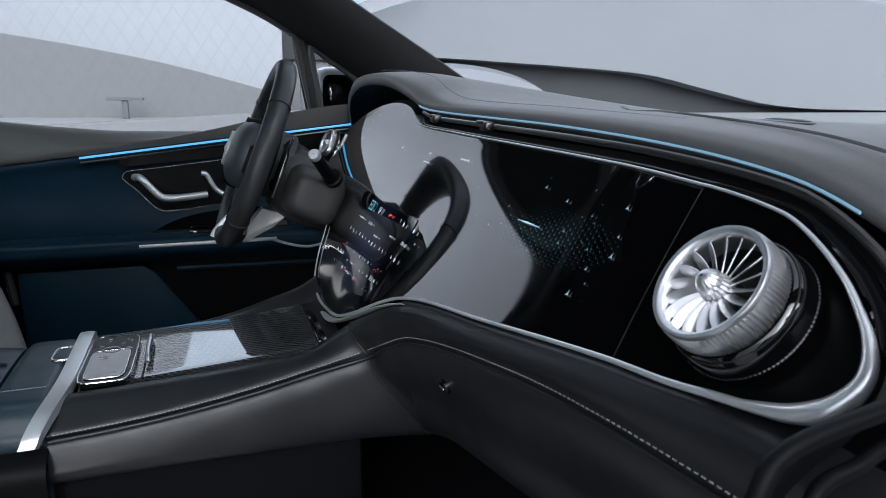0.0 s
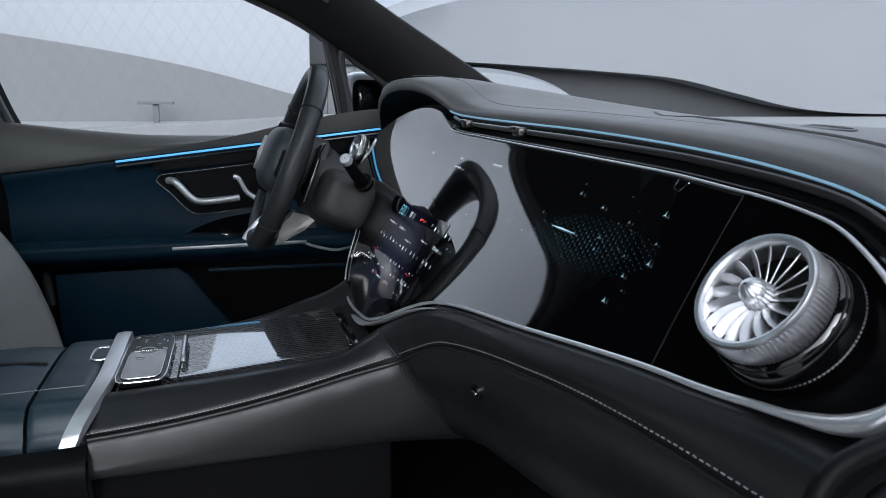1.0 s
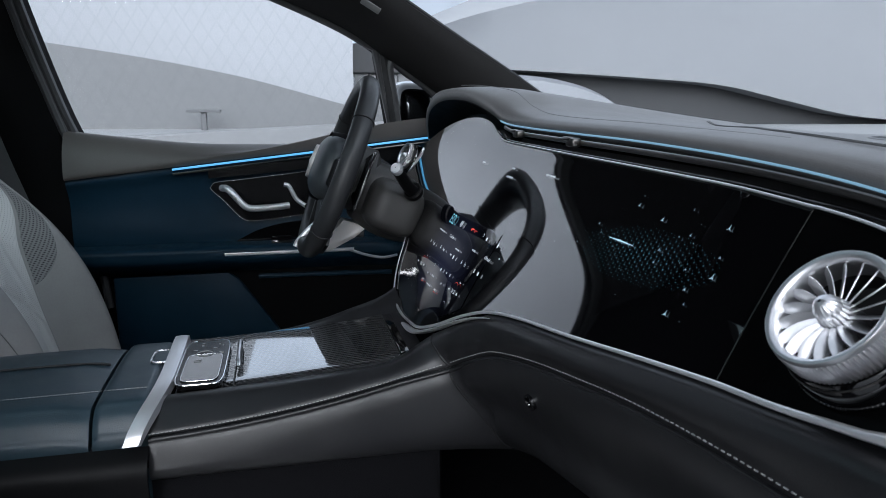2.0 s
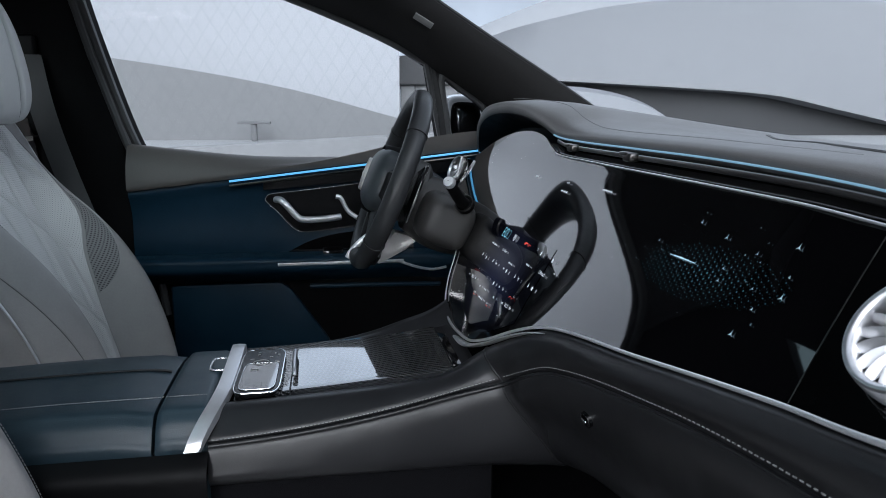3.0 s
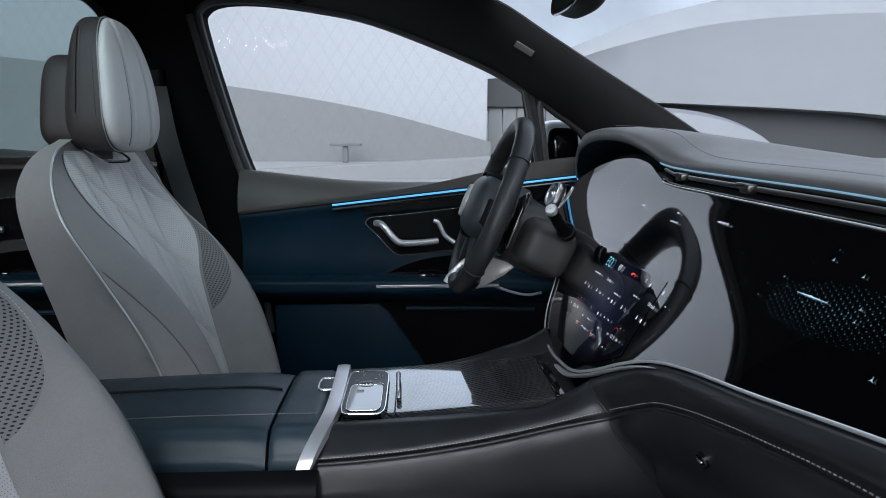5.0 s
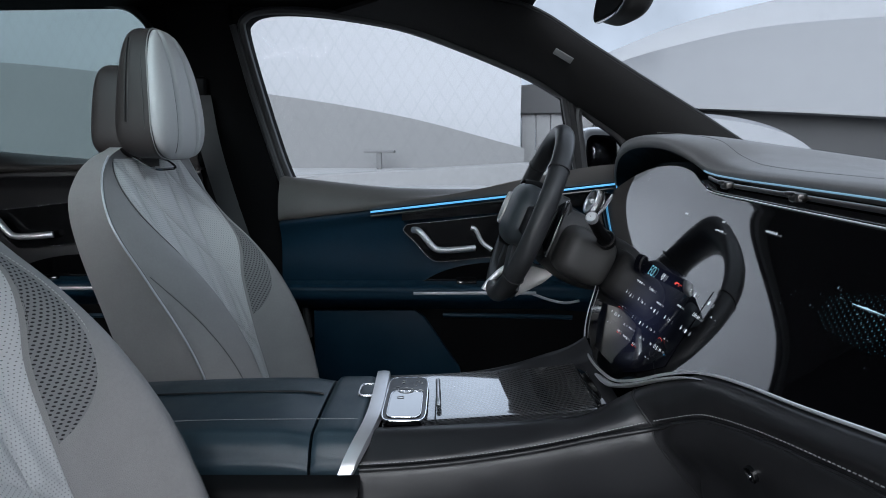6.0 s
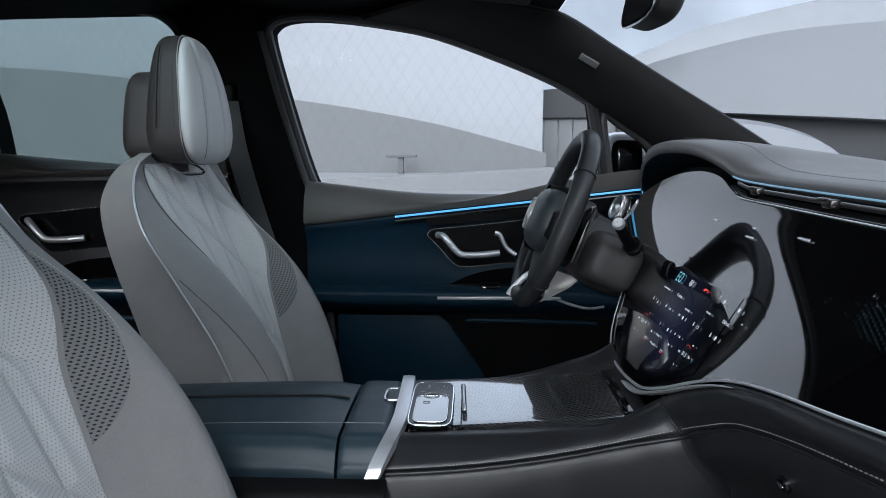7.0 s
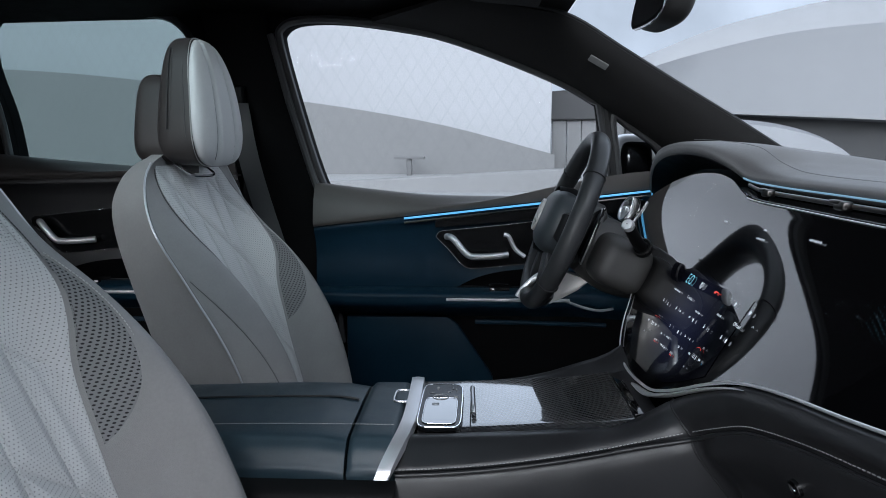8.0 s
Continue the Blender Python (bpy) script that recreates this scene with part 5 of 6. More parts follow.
sm = Matrix.Translation(stalk_tip) @ d.to_track_quat("Z", "Y").to_matrix().to_4x4()
add(stalk, "stalk_cap", lathe([(0.0096, -0.004), (0.0108, -0.001), (0.0108, 0.004), (0.0095, 0.0072), (0.0080, 0.0076)], sm, 32), HANDLE, "chrome stalk ring")
add(stalk, "stalk_button", lathe([(0.0085, 0.0060), (0.0077, 0.0080), (0.001, 0.0084)], sm, 24), PERF_GREY, "grey button in the stalk end")
add(column, "stalk_collar", lathe([(0.0165, -0.006), (0.0170, 0.003), (0.0135, 0.006), (0.0105, 0.005)], Matrix.Translation(stalk_root + d * 0.006) @ d.to_track_quat("Z", "Y").to_matrix().to_4x4(), 28), BLACK)
add(column, "collar_ring", lathe([(0.0165, 0.003), (0.0172, 0.0045), (0.0162, 0.0062), (0.0148, 0.006)], Matrix.Translation(stalk_root + d * 0.006) @ d.to_track_quat("Z", "Y").to_matrix().to_4x4(), 40), BRONZE, "smoked chrome ring round the stalk")
add(column, "shroud_seam", tube(spline([(-0.057, 0.3195, 0.956), (-0.072, 0.319, 0.925), (-0.085, 0.3195, 0.892)], 10), 0.0008, 6), RUBBER)
boss_m = Matrix.Translation((-0.094, 0.318, 0.946)) @ Vector(AX).to_track_quat("Z", "Y").to_matrix().to_4x4()
add(column, "stalk_boss", superform((0, 0, 0), (0.058, 0.048, 0.052), 0.55, boss_m, 28), COLUMN, "dark grey block that carries the stalk")
add(column, "far_stalk", tube([(-0.07, 0.48, 1.0), (-0.08, 0.56, 1.01), (-0.09, 0.62, 1.015)], 0.009, 10), BLACK)

# ---- doors ----


def door_panel(name, label, shift, rise, x0, x1, slope, light, group, sill):
    """An inner door: taupe shoulder, light strip, navy panel, handle bowl, armrest and pocket."""
    ob = thing(name, (shift - 0.35, 0.76, 0.45), label, "car door", group)
    zb = lambda x: 1.048 + rise + slope * x
    zt = curve1(sill)
    at = lambda x, y, z: (x + shift, y, z)
    xs = [x0 + (x1 - x0) * i / 40 for i in range(41)]
    rows = []
    for x in xs:
        rows.append(spline([at(x, 0.800, zt(x) - 0.004), at(x, 0.785, zt(x)), at(x, 0.762, zt(x) - 0.004), at(x, 0.738, zt(x) * 0.6 + zb(x) * 0.4), at(x, 0.728, zb(x) + 0.018), at(x, 0.732, zb(x) + 0.008)], 16))
    # The rear door's shoulder and mid panel carry their shade as darker leather colours.
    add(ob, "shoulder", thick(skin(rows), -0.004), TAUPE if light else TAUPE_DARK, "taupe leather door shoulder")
    seam_z = lambda x: zt(x) * 0.32 + zb(x) * 0.68
    for dz in (0.0, 0.010):
        add(ob, "shoulder_seam", tube([at(x, 0.7300, seam_z(x) - 0.001 + dz) for x in xs], 0.0013, 6), RUBBER)
    rows = []
    for x in xs:
        rows.append(spline([at(x, 0.738, zb(x) + 0.010), at(x, 0.735, zb(x) - 0.006), at(x, 0.748, zb(x) - 0.030), at(x, 0.755, 0.90 + rise), at(x, 0.750, 0.84 + rise), at(x, 0.752, 0.802 + rise * 0.3), at(x, 0.765, 0.780 + rise * 0.3)], 18))
    add(ob, "mid_panel", thick(skin(rows), -0.004), NAVY if light else DARK, "dark navy leather mid panel" if light else "navy leather mid panel, coloured darker for shade")
    rows = []
    for x in xs:
        rows.append([at(x, 0.765, 0.785), at(x, 0.770, 0.70), at(x, 0.772, 0.55), at(x, 0.765, 0.40)])
    add(ob, "lower_panel", thick(skin(rows), -0.004), BLACK)
    rows = []
    for i in range(17):
        u = i / 16
        x = x0 + (x1 - 0.02 - x0) * u
        reach = 0.045 * math.sin(math.pi * min(1.0, 0.25 + 0.62 * u)) ** 0.6
        z = 0.792 + 0.3 * rise - 0.012 * max(0, u - 0.8) * 5
        rows.append(spline([at(x, 0.757, z + 0.016), at(x, 0.745 - reach, z + 0.012), at(x, 0.738 - reach, z), at(x, 0.745 - reach, z - 0.018), at(x, 0.770, z - 0.055)], 14))
    add(ob, "armrest", thick(skin(rows), -0.004), NAVY)
    strip = [at(x, 0.738 - 0.045 - 0.003, 0.792 + 0.3 * rise) for x in (-0.431 + i * 0.30 / 16 for i in range(17))]
    add(ob, "armrest_strip", tube(strip, 0.003, 8, r2=0.0045), FRAME, "chrome armrest strip")
    pull = spline([at(-0.14, 0.692, 0.790 + 0.3 * rise), at(-0.10, 0.69, 0.776 + 0.3 * rise), at(-0.06, 0.69, 0.768 + 0.3 * rise), at(-0.024, 0.70, 0.771 + 0.3 * rise)], 14)
    add(ob, "pull_strip", tube(pull, 0.003, 8, r2=0.0035), FRAME, "chrome pull cup edge")
    # handle bowl
    oz = 0.0 + rise * 0.85
    bowl = [(p[0], p[2]) for p in spline([(-0.456, 0, 0.947), (-0.443, 0, 0.956), (-0.38, 0, 0.962), (-0.277, 0, 0.973), (-0.165, 0, 0.984), (-0.150, 0, 0.965), (-0.175, 0, 0.895), (-0.20, 0, 0.878), (-0.277, 0, 0.870), (-0.355, 0, 0.862), (-0.390, 0, 0.868), (-0.43, 0, 0.912), (-0.456, 0, 0.938), (-0.456, 0, 0.947)], 70)][:-1]
    bowl_ob = add(ob, "handle_bowl", slab([at(x, 0.742, z + oz) for x, z in bowl], (0, 0.012, 0)), SWITCH, "gloss black handle bowl", smooth=False)
    add(bowl_ob, "bowl_rim", tube([at(x, 0.741, z + oz) for x, z in bowl], 0.0012, 6, closed=True, up=(0, 1, 0)), CHROME, "smoked chrome bowl edge")
    lever = [Vector(at(x, y, z + oz)) for x, y, z in ((-0.432, 0.738, 0.942), (-0.420, 0.722, 0.942), (-0.408, 0.716, 0.932), (-0.388, 0.714, 0.908), (-0.374, 0.714, 0.897), (-0.35, 0.714, 0.895), (-0.31, 0.716, 0.897), (-0.280, 0.724, 0.899))]
    add(bowl_ob, "door_handle", tube(spline(lever, 30), 0.0082, 10, r2=0.0085, up=(0, 1, 0)), HANDLE, "satin chrome door handle")
    lock = [Vector(at(x, 0.732, z + oz)) for x, z in ((-0.290, 0.948), (-0.278, 0.943), (-0.262, 0.912), (-0.238, 0.893))]
    if light:
        add(bowl_ob, "lock_lever", tube(spline(lock, 12), 0.0055, 8, r2=0.006, up=(0, 1, 0)), HANDLE, "chrome lock lever")
    bay = spline([(-0.425, 0, 0.800), (-0.39, 0, 0.822), (-0.343, 0, 0.842), (-0.276, 0, 0.856), (-0.17, 0, 0.862), (-0.10, 0, 0.850)], 20)
    add(ob, "switch_bay", slab([at(p.x, 0.7455, p.z + rise * 0.5) for p in bay] + [at(-0.10, 0.7455, 0.80 + rise * 0.3)], (0, 0.006, 0)), PIANO, "gloss black switch bay", smooth=False)
    add(ob, "window_switch", box((0.05, 0.014, 0.010), at(-0.30, 0.722, 0.812 + rise * 0.3), 0.003), PIANO)
    pocket = [(-0.690, 0.735), (-0.43, 0.735), (-0.405, 0.715), (-0.315, 0.581), (-0.30, 0.45), (-0.690, 0.45)]
    add(ob, "map_pocket", slab([at(x, 0.748, z) for x, z in pocket], (0, 0.02, 0), 0.006), NAVY, "navy map pocket panel")
    add(ob, "pocket_lip", tube([at(-0.36, 0.752, 0.722), at(-0.20, 0.752, 0.720), at(-0.03, 0.752, 0.716)], 0.006, 8), NAVY)
    if light:
        strip = [at(x, 0.7265, zb(x) + 0.001) for x in (-0.537 + i * 0.60 / 30 for i in range(31))]
        add(ob, "light_strip", tube(strip, 0.002, 6, r2=0.0027), BLUE, "glowing blue ambient light strip")
        add(ob, "strip_under", tube([Vector(p) + Vector((0, 0.004, -0.011)) for p in strip], 0.003, 6), BRONZE, "smoked chrome line")
        rows = [[at(x, 0.733, zb(x) - 0.006), at(x, 0.732, zb(x) - 0.030 - 0.03 * (x + 0.46))] for x in (-0.46 + i * 0.50 / 12 for i in range(13))]
        add(ob, "gloss_band", thick(skin(rows), 0.002), SWITCH, "gloss black band")
    return ob


front_door = door_panel("driver_door", "closed driver door with taupe shoulder, navy panel and blue light strip", 0.0, 0.0, -0.765, 0.09, 0.1137, True, "doors", [(-0.80, 1.074), (-0.743, 1.068), (-0.635, 1.055), (-0.49, 1.041), (-0.35, 1.037), (-0.20, 1.037), (-0.11, 1.042), (0.0, 1.052), (0.10, 1.064)])
add(front_door, "corner_light", tube(spline([(0.064, 0.722, 1.054), (0.064, 0.723, 1.03), (0.061, 0.725, 0.99), (0.055, 0.727, 0.95)], 24), 0.0013, 8, up=(0, 1, 0)), BLUE, "vertical blue light strip")
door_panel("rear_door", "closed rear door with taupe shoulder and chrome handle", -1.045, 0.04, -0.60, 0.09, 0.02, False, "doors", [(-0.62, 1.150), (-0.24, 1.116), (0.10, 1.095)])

# B-pillar and belt
bp = thing("centre_pillar", (-0.87, 0.77, 0.4), "black centre pillar with dark trim", "pillar", kind="structure")
rows = []
for z, xa, xb in ((1.50, -1.06, -0.872), (1.437, -1.05, -0.868), (1.275, -1.03, -0.826), (1.108, -1.00, -0.775), (0.98, -0.99, -0.757), (0.82, -0.98, -0.73), (0.66, -0.98, -0.72), (0.42, -0.98, -0.70)):
    rows.append([(xa, 0.80, z), (xa + 0.02, 0.765, z), (0.5 * (xa + xb), 0.755, z), (xb - 0.03, 0.758, z), (xb - 0.008, 0.768, z), (xb, 0.80, z)])
add(bp, "trim", skin(rows), LINER)
add(bp, "edge_bead", tube([(-0.870, 0.772, 1.44), (-0.829, 0.772, 1.275), (-0.779, 0.772, 1.108), (-0.762, 0.772, 1.06), (-0.755, 0.765, 0.98), (-0.72, 0.765, 0.82), (-0.705, 0.765, 0.66)], 0.009, 8), WINDOW_SEAL)
belt = thing("seat_belt", (-0.93, 0.70, 1.2), "dark grey seat belt hanging from the pillar", "seat belt")
rows = [[Vector(p) + Vector((-0.024, -0.004, 0)), Vector(p) + Vector((0.024, 0.004, 0))] for p in spline([(-0.945, 0.735, 1.27), (-0.915, 0.70, 1.15), (-0.875, 0.68, 1.02), (-0.82, 0.66, 0.86), (-0.78, 0.655, 0.70)], 20)]
add(belt, "webbing", thick(skin(rows), 0.0015), BELT)
add(belt, "guide", box((0.05, 0.02, 0.05), (-0.955, 0.745, 1.29), 0.008, 3), BLACK)

# ---- seats ----
SY = 0.388
x_pip = curve1([(0.55, -0.70), (0.70, -0.735), (0.75, -0.743), (0.828, -0.775), (0.934, -0.837), (1.019, -0.889), (1.094, -0.914), (1.14, -0.920)])
x_bol = curve1([(0.55, -0.63), (0.66, -0.650), (0.729, -0.668), (0.80, -0.693), (0.876, -0.735), (0.938, -0.784), (1.0, -0.846), (1.06, -0.893), (1.10, -0.918), (1.14, -0.935)])
x_ins = curve1([(0.55, -0.72), (0.66, -0.745), (0.75, -0.775), (0.85, -0.815), (0.95, -0.860), (1.05, -0.903), (1.10, -0.922), (1.14, -0.936)])
x_back = curve1([(0.55, -0.85), (0.73, -0.884), (0.851, -0.920), (0.978, -0.961), (1.055, -0.978), (1.10, -0.972), (1.125, -0.960), (1.14, -0.948)])
half_w = curve1([(0.55, 0.225), (0.70, 0.238), (0.85, 0.240), (0.98, 0.236), (1.05, 0.224), (1.10, 0.198), (1.13, 0.165), (1.145, 0.12)])


def front_x(s, z):
    a = abs(s)
    i, b, p = x_ins(z), x_bol(z), x_pip(z)
    if a < 0.42:
        return i
    if a < 0.74:
        w = (a - 0.42) / 0.32
        return i + (b - i) * (3 * w * w - 2 * w**3)
    w = (a - 0.74) / 0.26
    return b + (p - b) * w * w


def seat_at(s, z, d=0.0):
    return Vector((front_x(s, z) + d, SY + s * half_w(z), z))


insert_s = curve1([(0.58, 0.43), (0.70, 0.45), (0.80, 0.49), (0.87, 0.53), (0.92, 0.59), (0.97, 0.66), (1.03, 0.74), (1.10, 0.79), (1.13, 0.80)])
seat = thing("driver_seat", (-0.75, SY, 0.42), "grey leather car seat with quilted perforated centre and headrest", "car seat", "front seats")
rows = []
for i in range(91):
    z = 0.56 + i * 0.585 / 90
    w = half_w(z)
    row = [seat_at(-1 + j / 48, z) for j in range(97)]
    b, p = x_back(z), x_pip(z)
    row += [Vector((p + (b - p) * k / 4, SY + w * (1.0 - 0.02 * k), z)) for k in range(1, 4)]
    row += [Vector((b, SY + w * 0.90 * (1 - j / 5), z)) for j in range(11)]
    row += [Vector((p + (b - p) * (4 - k) / 4, SY - w * (1.0 - 0.02 * (4 - k)), z)) for k in range(1, 4)]
    rows.append(row)
add(seat, "backrest", skin(rows, wrap=True, cap=True), SEAT)
rows = []
def quilt(y, z):
    """How far a place lies from the nearest quilting line, as a share of the line's half width."""
    steep = (y - 0.10 * (z - 0.9) * (1 if y > 0 else -1)) / 0.058 + 0.5
    slant = (z + 0.95 * y) / 0.165
    return min(abs(steep - round(steep)) * 0.058, abs(slant - round(slant)) * 0.12)


for i in range(181):
    z = 0.60 + i * 0.525 / 180
    reach = insert_s(z)
    row = []
    for j in range(121):
        s = reach * (j / 60 - 1)
        g = quilt(s * half_w(z), z)
        edge = max(0.0, min(1.0, (reach - abs(s)) / 0.05, (i + 1) / 8, (181 - i) / 8))
        row.append(seat_at(s, z, 0.0015 + 0.0055 * edge ** 0.5 - 0.0072 * edge * max(0, 1 - g / 0.015) ** 1.2))
    rows.append(row)
add(seat, "quilted_insert", skin(rows), PERF, "light grey perforated diamond-quilted insert")
for k in range(-3, 3):
    line = []
    for i in range(61):
        z = 0.62 + i * 0.49 / 60
        y = 0.058 * (k + 0.5) + 0.10 * (z - 0.9) * (1 if k >= 0 else -1)
        if abs(y) < insert_s(z) * half_w(z) - 0.008:
            line.append(seat_at(y / half_w(z), z, 0.0048))
    if len(line) > 3:
        add(seat, "channel_stitching", stitches(line, r=0.00055), THREAD_LIGHT, "pale stitching along a channel")
for k in range(3, 9):
    line = []
    for i in range(61):
        y = -0.19 + i * 0.38 / 60
        z = 0.165 * k - 0.95 * y
        if 0.62 < z < 1.11 and abs(y) < insert_s(z) * half_w(z) - 0.008:
            line.append(seat_at(y / half_w(z), z, 0.0048))
    if len(line) > 3:
        add(seat, "quilt_stitching", stitches(line, r=0.0005), THREAD_LIGHT, "pale diagonal quilting stitches")
rows = []
for i in range(25):
    u = i / 24
    z = 0.785 + 0.205 * u
    lo = insert_s(z) + 0.012
    hi = lo + 0.145 * math.sin(math.pi * u) ** 0.75 * (1 - 0.35 * u) + 0.002
    rows.append([seat_at((lo + (hi - lo) * j / 16), z, 0.0022) for j in range(17)])
add(seat, "bolster_panel", skin(rows), PERF_DARK, "darker perforated bolster panel")
add(seat, "bolster_stitching", stitches([r[-1] + Vector((0.001, 0.005, 0)) for r in rows], r=0.0007), THREAD_LIGHT)
for sgn in (1, -1):
    pip = [Vector((x_pip(z) - 0.002, SY + sgn * (half_w(z) + 0.0028), z)) for z in (0.60 + i * 0.53 / 40 for i in range(41))]
    add(seat, "piping", tube(pip, 0.0019, 8), SILVER_PIPING, "thin silver piping")
    st = [seat_at(sgn * (0.86 + 0.13 * (k / 30) ** 2), 0.62 + 0.315 * k / 30, 0.0006) for k in range(31)]
    add(seat, "side_seam", tube(st, 0.0006, 6), THREAD_DARK)
    add(seat, "side_stitching", stitches([p + Vector((0.003, 0.003 * sgn, 0.003)) for p in st], r=0.0005), SEAT)
    st = [seat_at(sgn * (insert_s(z) + 0.018), z, 0.0014) for z in (0.90 + 0.22 * k / 24 for k in range(25))]
    add(seat, "insert_edge_stitching", stitches(st, r=0.0007), THREAD_DARK)
cush = [spline([(x, SY - 0.25, 0.44), (x, SY - 0.245, zc + 0.03), (x, SY - 0.20, zc + 0.055), (x, SY - 0.13, zc + 0.02), (x, SY, zc + 0.015), (x, SY + 0.13, zc + 0.02), (x, SY + 0.20, zc + 0.055), (x, SY + 0.245, zc + 0.03), (x, SY + 0.25, 0.44)], 40) for x, zc in ((-0.80, 0.52), (-0.70, 0.535), (-0.55, 0.545), (-0.40, 0.555), (-0.31, 0.54), (-0.28, 0.50), (-0.28, 0.46))]
add(seat, "cushion", skin(cush, cap=True), SEAT)
add(seat, "seat_base", box((0.46, 0.42, 0.14), (-0.55, SY, 0.455), 0.02), BLACK)
# headrest
hm = pose(0, 0, 0, 0, 2, 0)
HX, HZ = -0.864, 1.242


def headrest_form(at, half, e, n, front, back, flat=1.0):
    """A soft form that thins towards its top, in front of and behind its middle plane."""
    bm = superform((0, 0, 0), half, e, None, n)
    for v in bm.verts:
        f = max(0.0, 0.5 + 0.5 * v.co.z / half[2])
        v.co.x *= (1 - (front if v.co.x > 0 else back) * f**2.2) * (flat if v.co.x > 0 else 1.0)
    tapered(bm, 0.25)
    bmesh.ops.transform(bm, matrix=Matrix.Translation(at) @ hm, verts=bm.verts)
    return bm


def narrow(u):
    """How much narrower, and how far back, the headrest is at a height u from -1 to 1."""
    f = max(0.0, 0.5 + 0.5 * u)
    return 1 - 0.36 * f**2.0, -0.026 * f**2


def tapered(bm, share):
    for v in bm.verts:
        k, back = narrow(v.co.z / 0.119)
        v.co.y *= k
        v.co.x += back * (share + (1 - share) * max(0.0, min(1.0, 1 + v.co.x / 0.08)))


def pad_front(y, u):
    """The pad's depth at a place across and up its face."""
    f = 0.5 + 0.5 * u
    q = max(0.0, 1 - (abs(y) / 0.117) ** 3.33) ** 0.3
    return 0.026 * q * max(0.0, 1 - abs(u) ** 3.33) ** 0.3 * (1 - 0.5 * f**2.2)


pad = superform((0, 0, 0), (0.026, 0.117, 0.119), 0.60, None, 72)
for v in pad.verts:
    f = max(0.0, 0.5 + 0.5 * v.co.z / 0.117)
    if v.co.x > 0:
        dip = sum(math.exp(-(((v.co.y - c) / 0.0075) ** 2)) for c in (-0.045, 0.045))
        v.co.x = v.co.x * (1 - 0.5 * f**2.2) - 0.0060 * dip
    else:
        v.co.x *= 0.3
tapered(pad, 1.0)
bmesh.ops.transform(pad, matrix=Matrix.Translation((HX, SY, HZ)) @ hm, verts=pad.verts)
head = add(seat, "headrest", pad, SEAT_LIGHT, "light grey headrest pad with two vertical channels")
shell = headrest_form((HX - 0.004, SY, HZ), (0.080, 0.1165, 0.1185), 0.38, 32, 0.0, 0.30, 0.05)
add(seat, "headrest_side", shell, TAUPE_DARK, "dark taupe headrest shell")
add(seat, "headrest_back", headrest_form((-0.940, SY, 1.210), (0.054, 0.108, 0.085), 0.42, 24, 0.0, 0.35), TAUPE_DARK)
sp5 = lambda v: math.copysign(abs(v) ** 0.5, v)
loop = [Vector((HX - 0.002, SY, HZ)) + hm @ Vector((narrow(sp5(math.sin(q)))[1], 0.1178 * narrow(sp5(math.sin(q)))[0] * sp5(math.cos(q)), 0.1198 * sp5(math.sin(q)))) for q in (2 * math.pi * k / 72 for k in range(72))]
add(head, "headrest_piping", tube(loop, 0.0013, 6, closed=True, up=(1, 0, 0)), SEAT, "fine grey piping between pad and shell")
loop = [p + Vector((-0.011, 0, 0)) for p in loop]
side_line = []
for k in range(31):
    u = 0.80 - 1.25 * k / 30
    side_line.append(Vector((HX - 0.004, SY, HZ)) + hm @ Vector((-0.044 + 0.3 * narrow(u)[1], -0.1165 * narrow(u)[0] * max(0.0, 1 - abs(u) ** 5.3) ** 0.19 - 0.0008, 0.1185 * u)))
add(seat, "side_seam", tube(side_line, 0.0012, 6), RUBBER)
add(seat, "side_seam_stitching", stitches([p + Vector((0.005, -0.0006, 0)) for p in side_line], r=0.0005), THREAD_DARK)
add(seat, "headrest_stitching", stitches(loop + [loop[0]], r=0.0006), THREAD_DARK)
for c in (-0.045, 0.045):
    line = [Vector((HX, SY, HZ)) + hm @ Vector((pad_front(c, u) - 0.0058 + narrow(u)[1], c * narrow(u)[0], 0.119 * u)) for u in (k / 20 - 1 for k in range(2, 38))]
    add(head, "headrest_seam", tube(line, 0.0011, 6), THREAD_DARK)
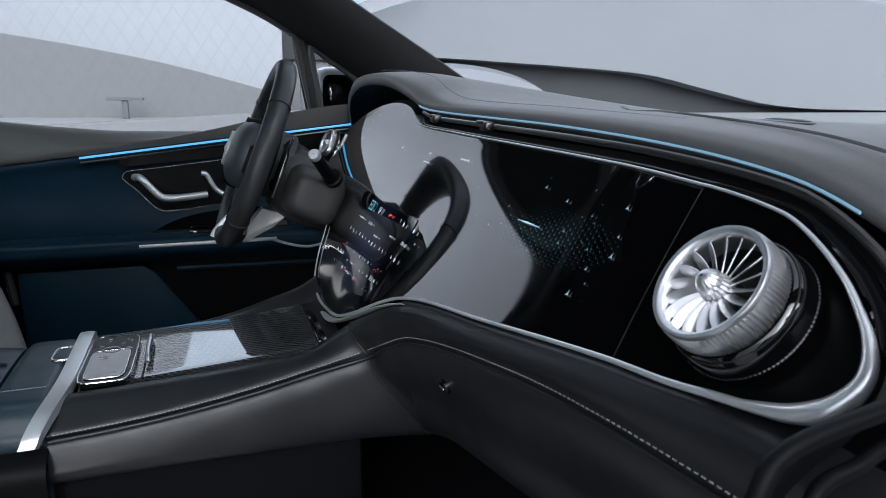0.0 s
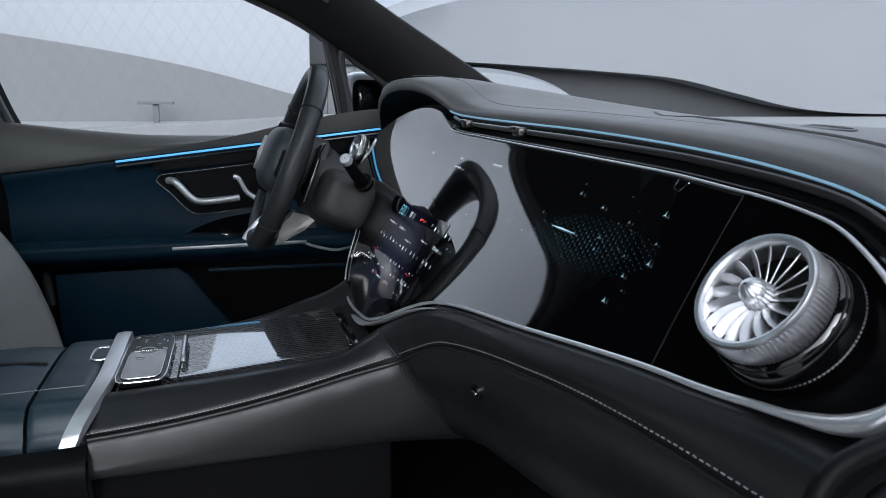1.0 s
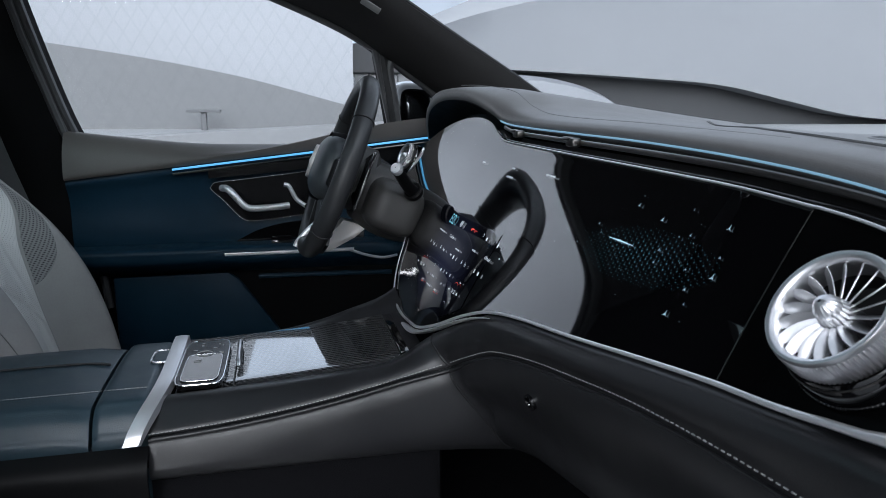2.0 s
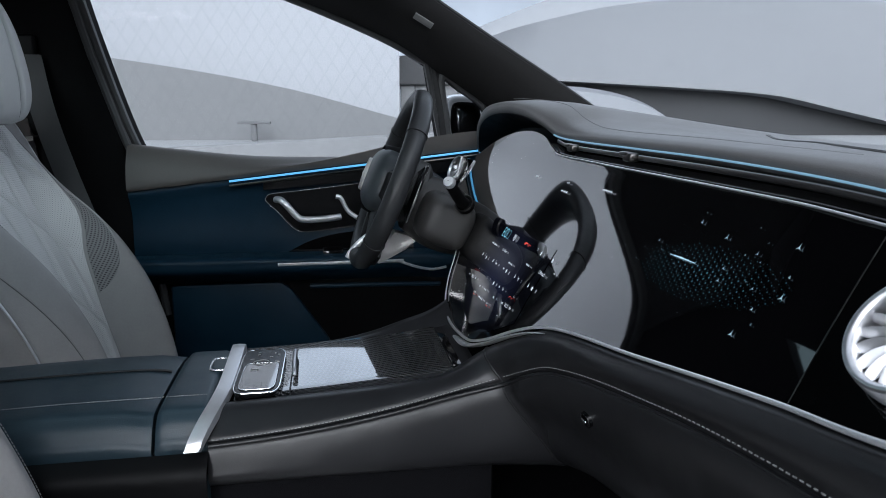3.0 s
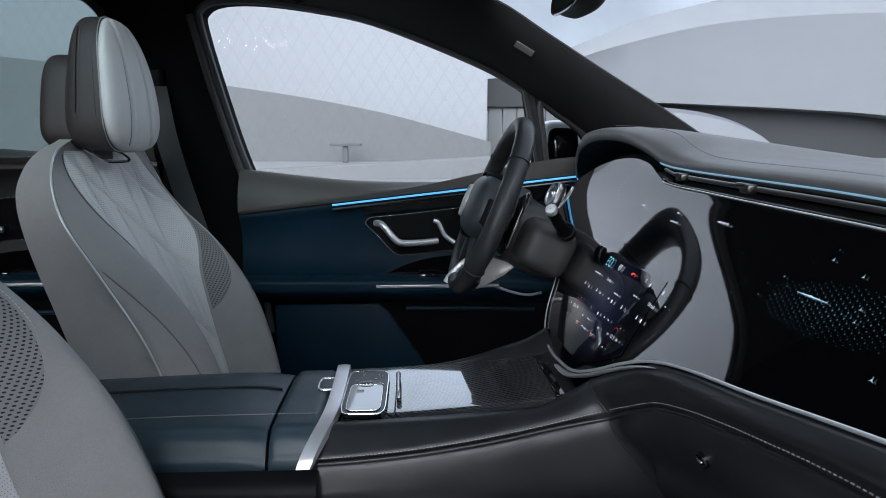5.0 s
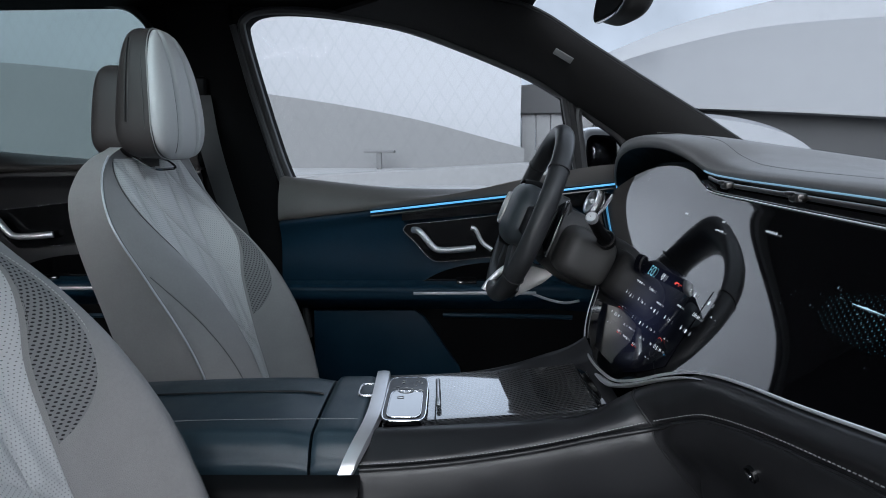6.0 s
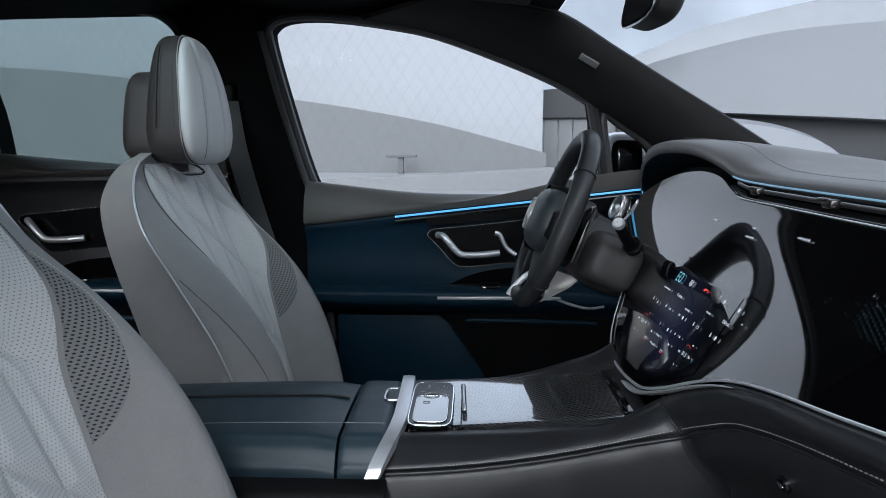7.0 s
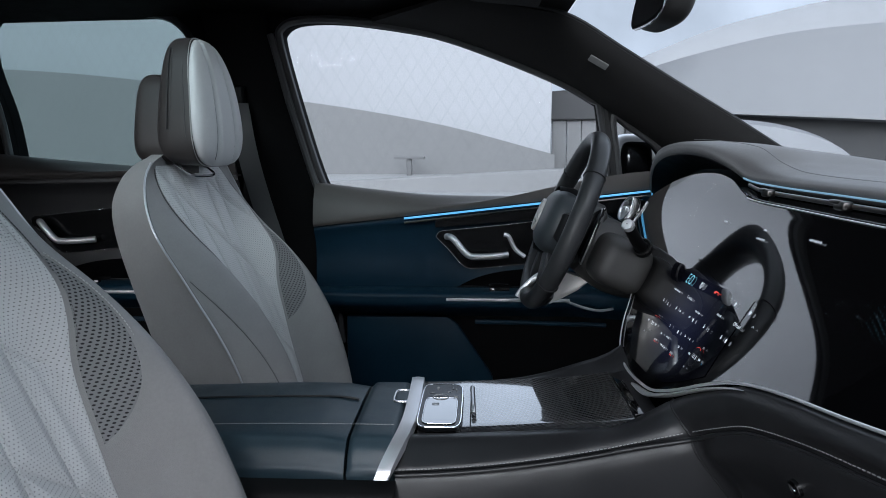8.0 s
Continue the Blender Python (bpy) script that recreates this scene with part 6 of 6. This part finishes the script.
add(seat, "headrest_post", box((0.035, 0.07, 0.10), (-0.936, SY, 1.13), 0.008, 3), TAUPE)
loop = [(-0.908 + 0.024 * math.copysign(abs(math.cos(q)) ** 0.5, math.cos(q)), SY - 0.020 + 0.058 * math.copysign(abs(math.sin(q)) ** 0.5, math.sin(q)), 1.120 - 0.016 * math.copysign(abs(math.cos(q)) ** 0.5, math.cos(q))) for q in (2 * math.pi * k / 40 for k in range(40))]
add(seat, "collar", tube(loop, 0.0028, 6, closed=True), POLISHED, "chrome headrest collar")
other = copy_thing(seat, pose(-0.687, -0.392, 0.48, 0, -6, 0))
other.name = "passenger_seat"
for ch in other.children:
    if ch.name.startswith("cushion") or ch.name.startswith("seat_base"):
        ch.matrix_parent_inverse = other.matrix_basis.inverted() @ Matrix.Translation((0.06, -0.392 - SY, 0))

# ---- mirrors ----
mirror = thing("interior_mirror", (-0.10, 0.0, 1.45), "black interior mirror hanging from the windscreen header", "mirror")
mirror_body = add(mirror, "housing", superform((-0.100, 0.03, 1.358), (0.024, 0.066, 0.046), 0.6, pose(0, 0, 0, 0, 12, 8)), COLUMN, "dark grey housing")
add(mirror_body, "mirror_glass", superform((-0.122, 0.027, 1.354), (0.003, 0.060, 0.041), 0.6, pose(0, 0, 0, 0, 12, 8)), POLISHED, "mirror glass")
add(mirror, "stem", tube([(-0.085, 0.02, 1.36), (-0.06, 0.02, 1.42), (-0.075, 0.02, 1.46)], 0.014, 10), BLACK)
outer = thing("door_mirror", (0.02, 0.93, 1.06), "dark door mirror outside the quarter window", "mirror")
add(outer, "housing", superform((0.06, 0.98, 1.125), (0.06, 0.12, 0.075), 0.6), PIANO)
add(outer, "foot", box((0.06, 0.14, 0.04), (0.05, 0.90, 1.055), 0.012), BLACK)
visor = thing("sun_visor", (-0.28, 0.36, 1.47), "dark cloth sun visor folded against the headliner", "sun visor")
add(visor, "board", box((0.15, 0.36, 0.016), (-0.30, 0.40, 1.470), 0.006, 3, (0, 6, 0)), PILLAR)
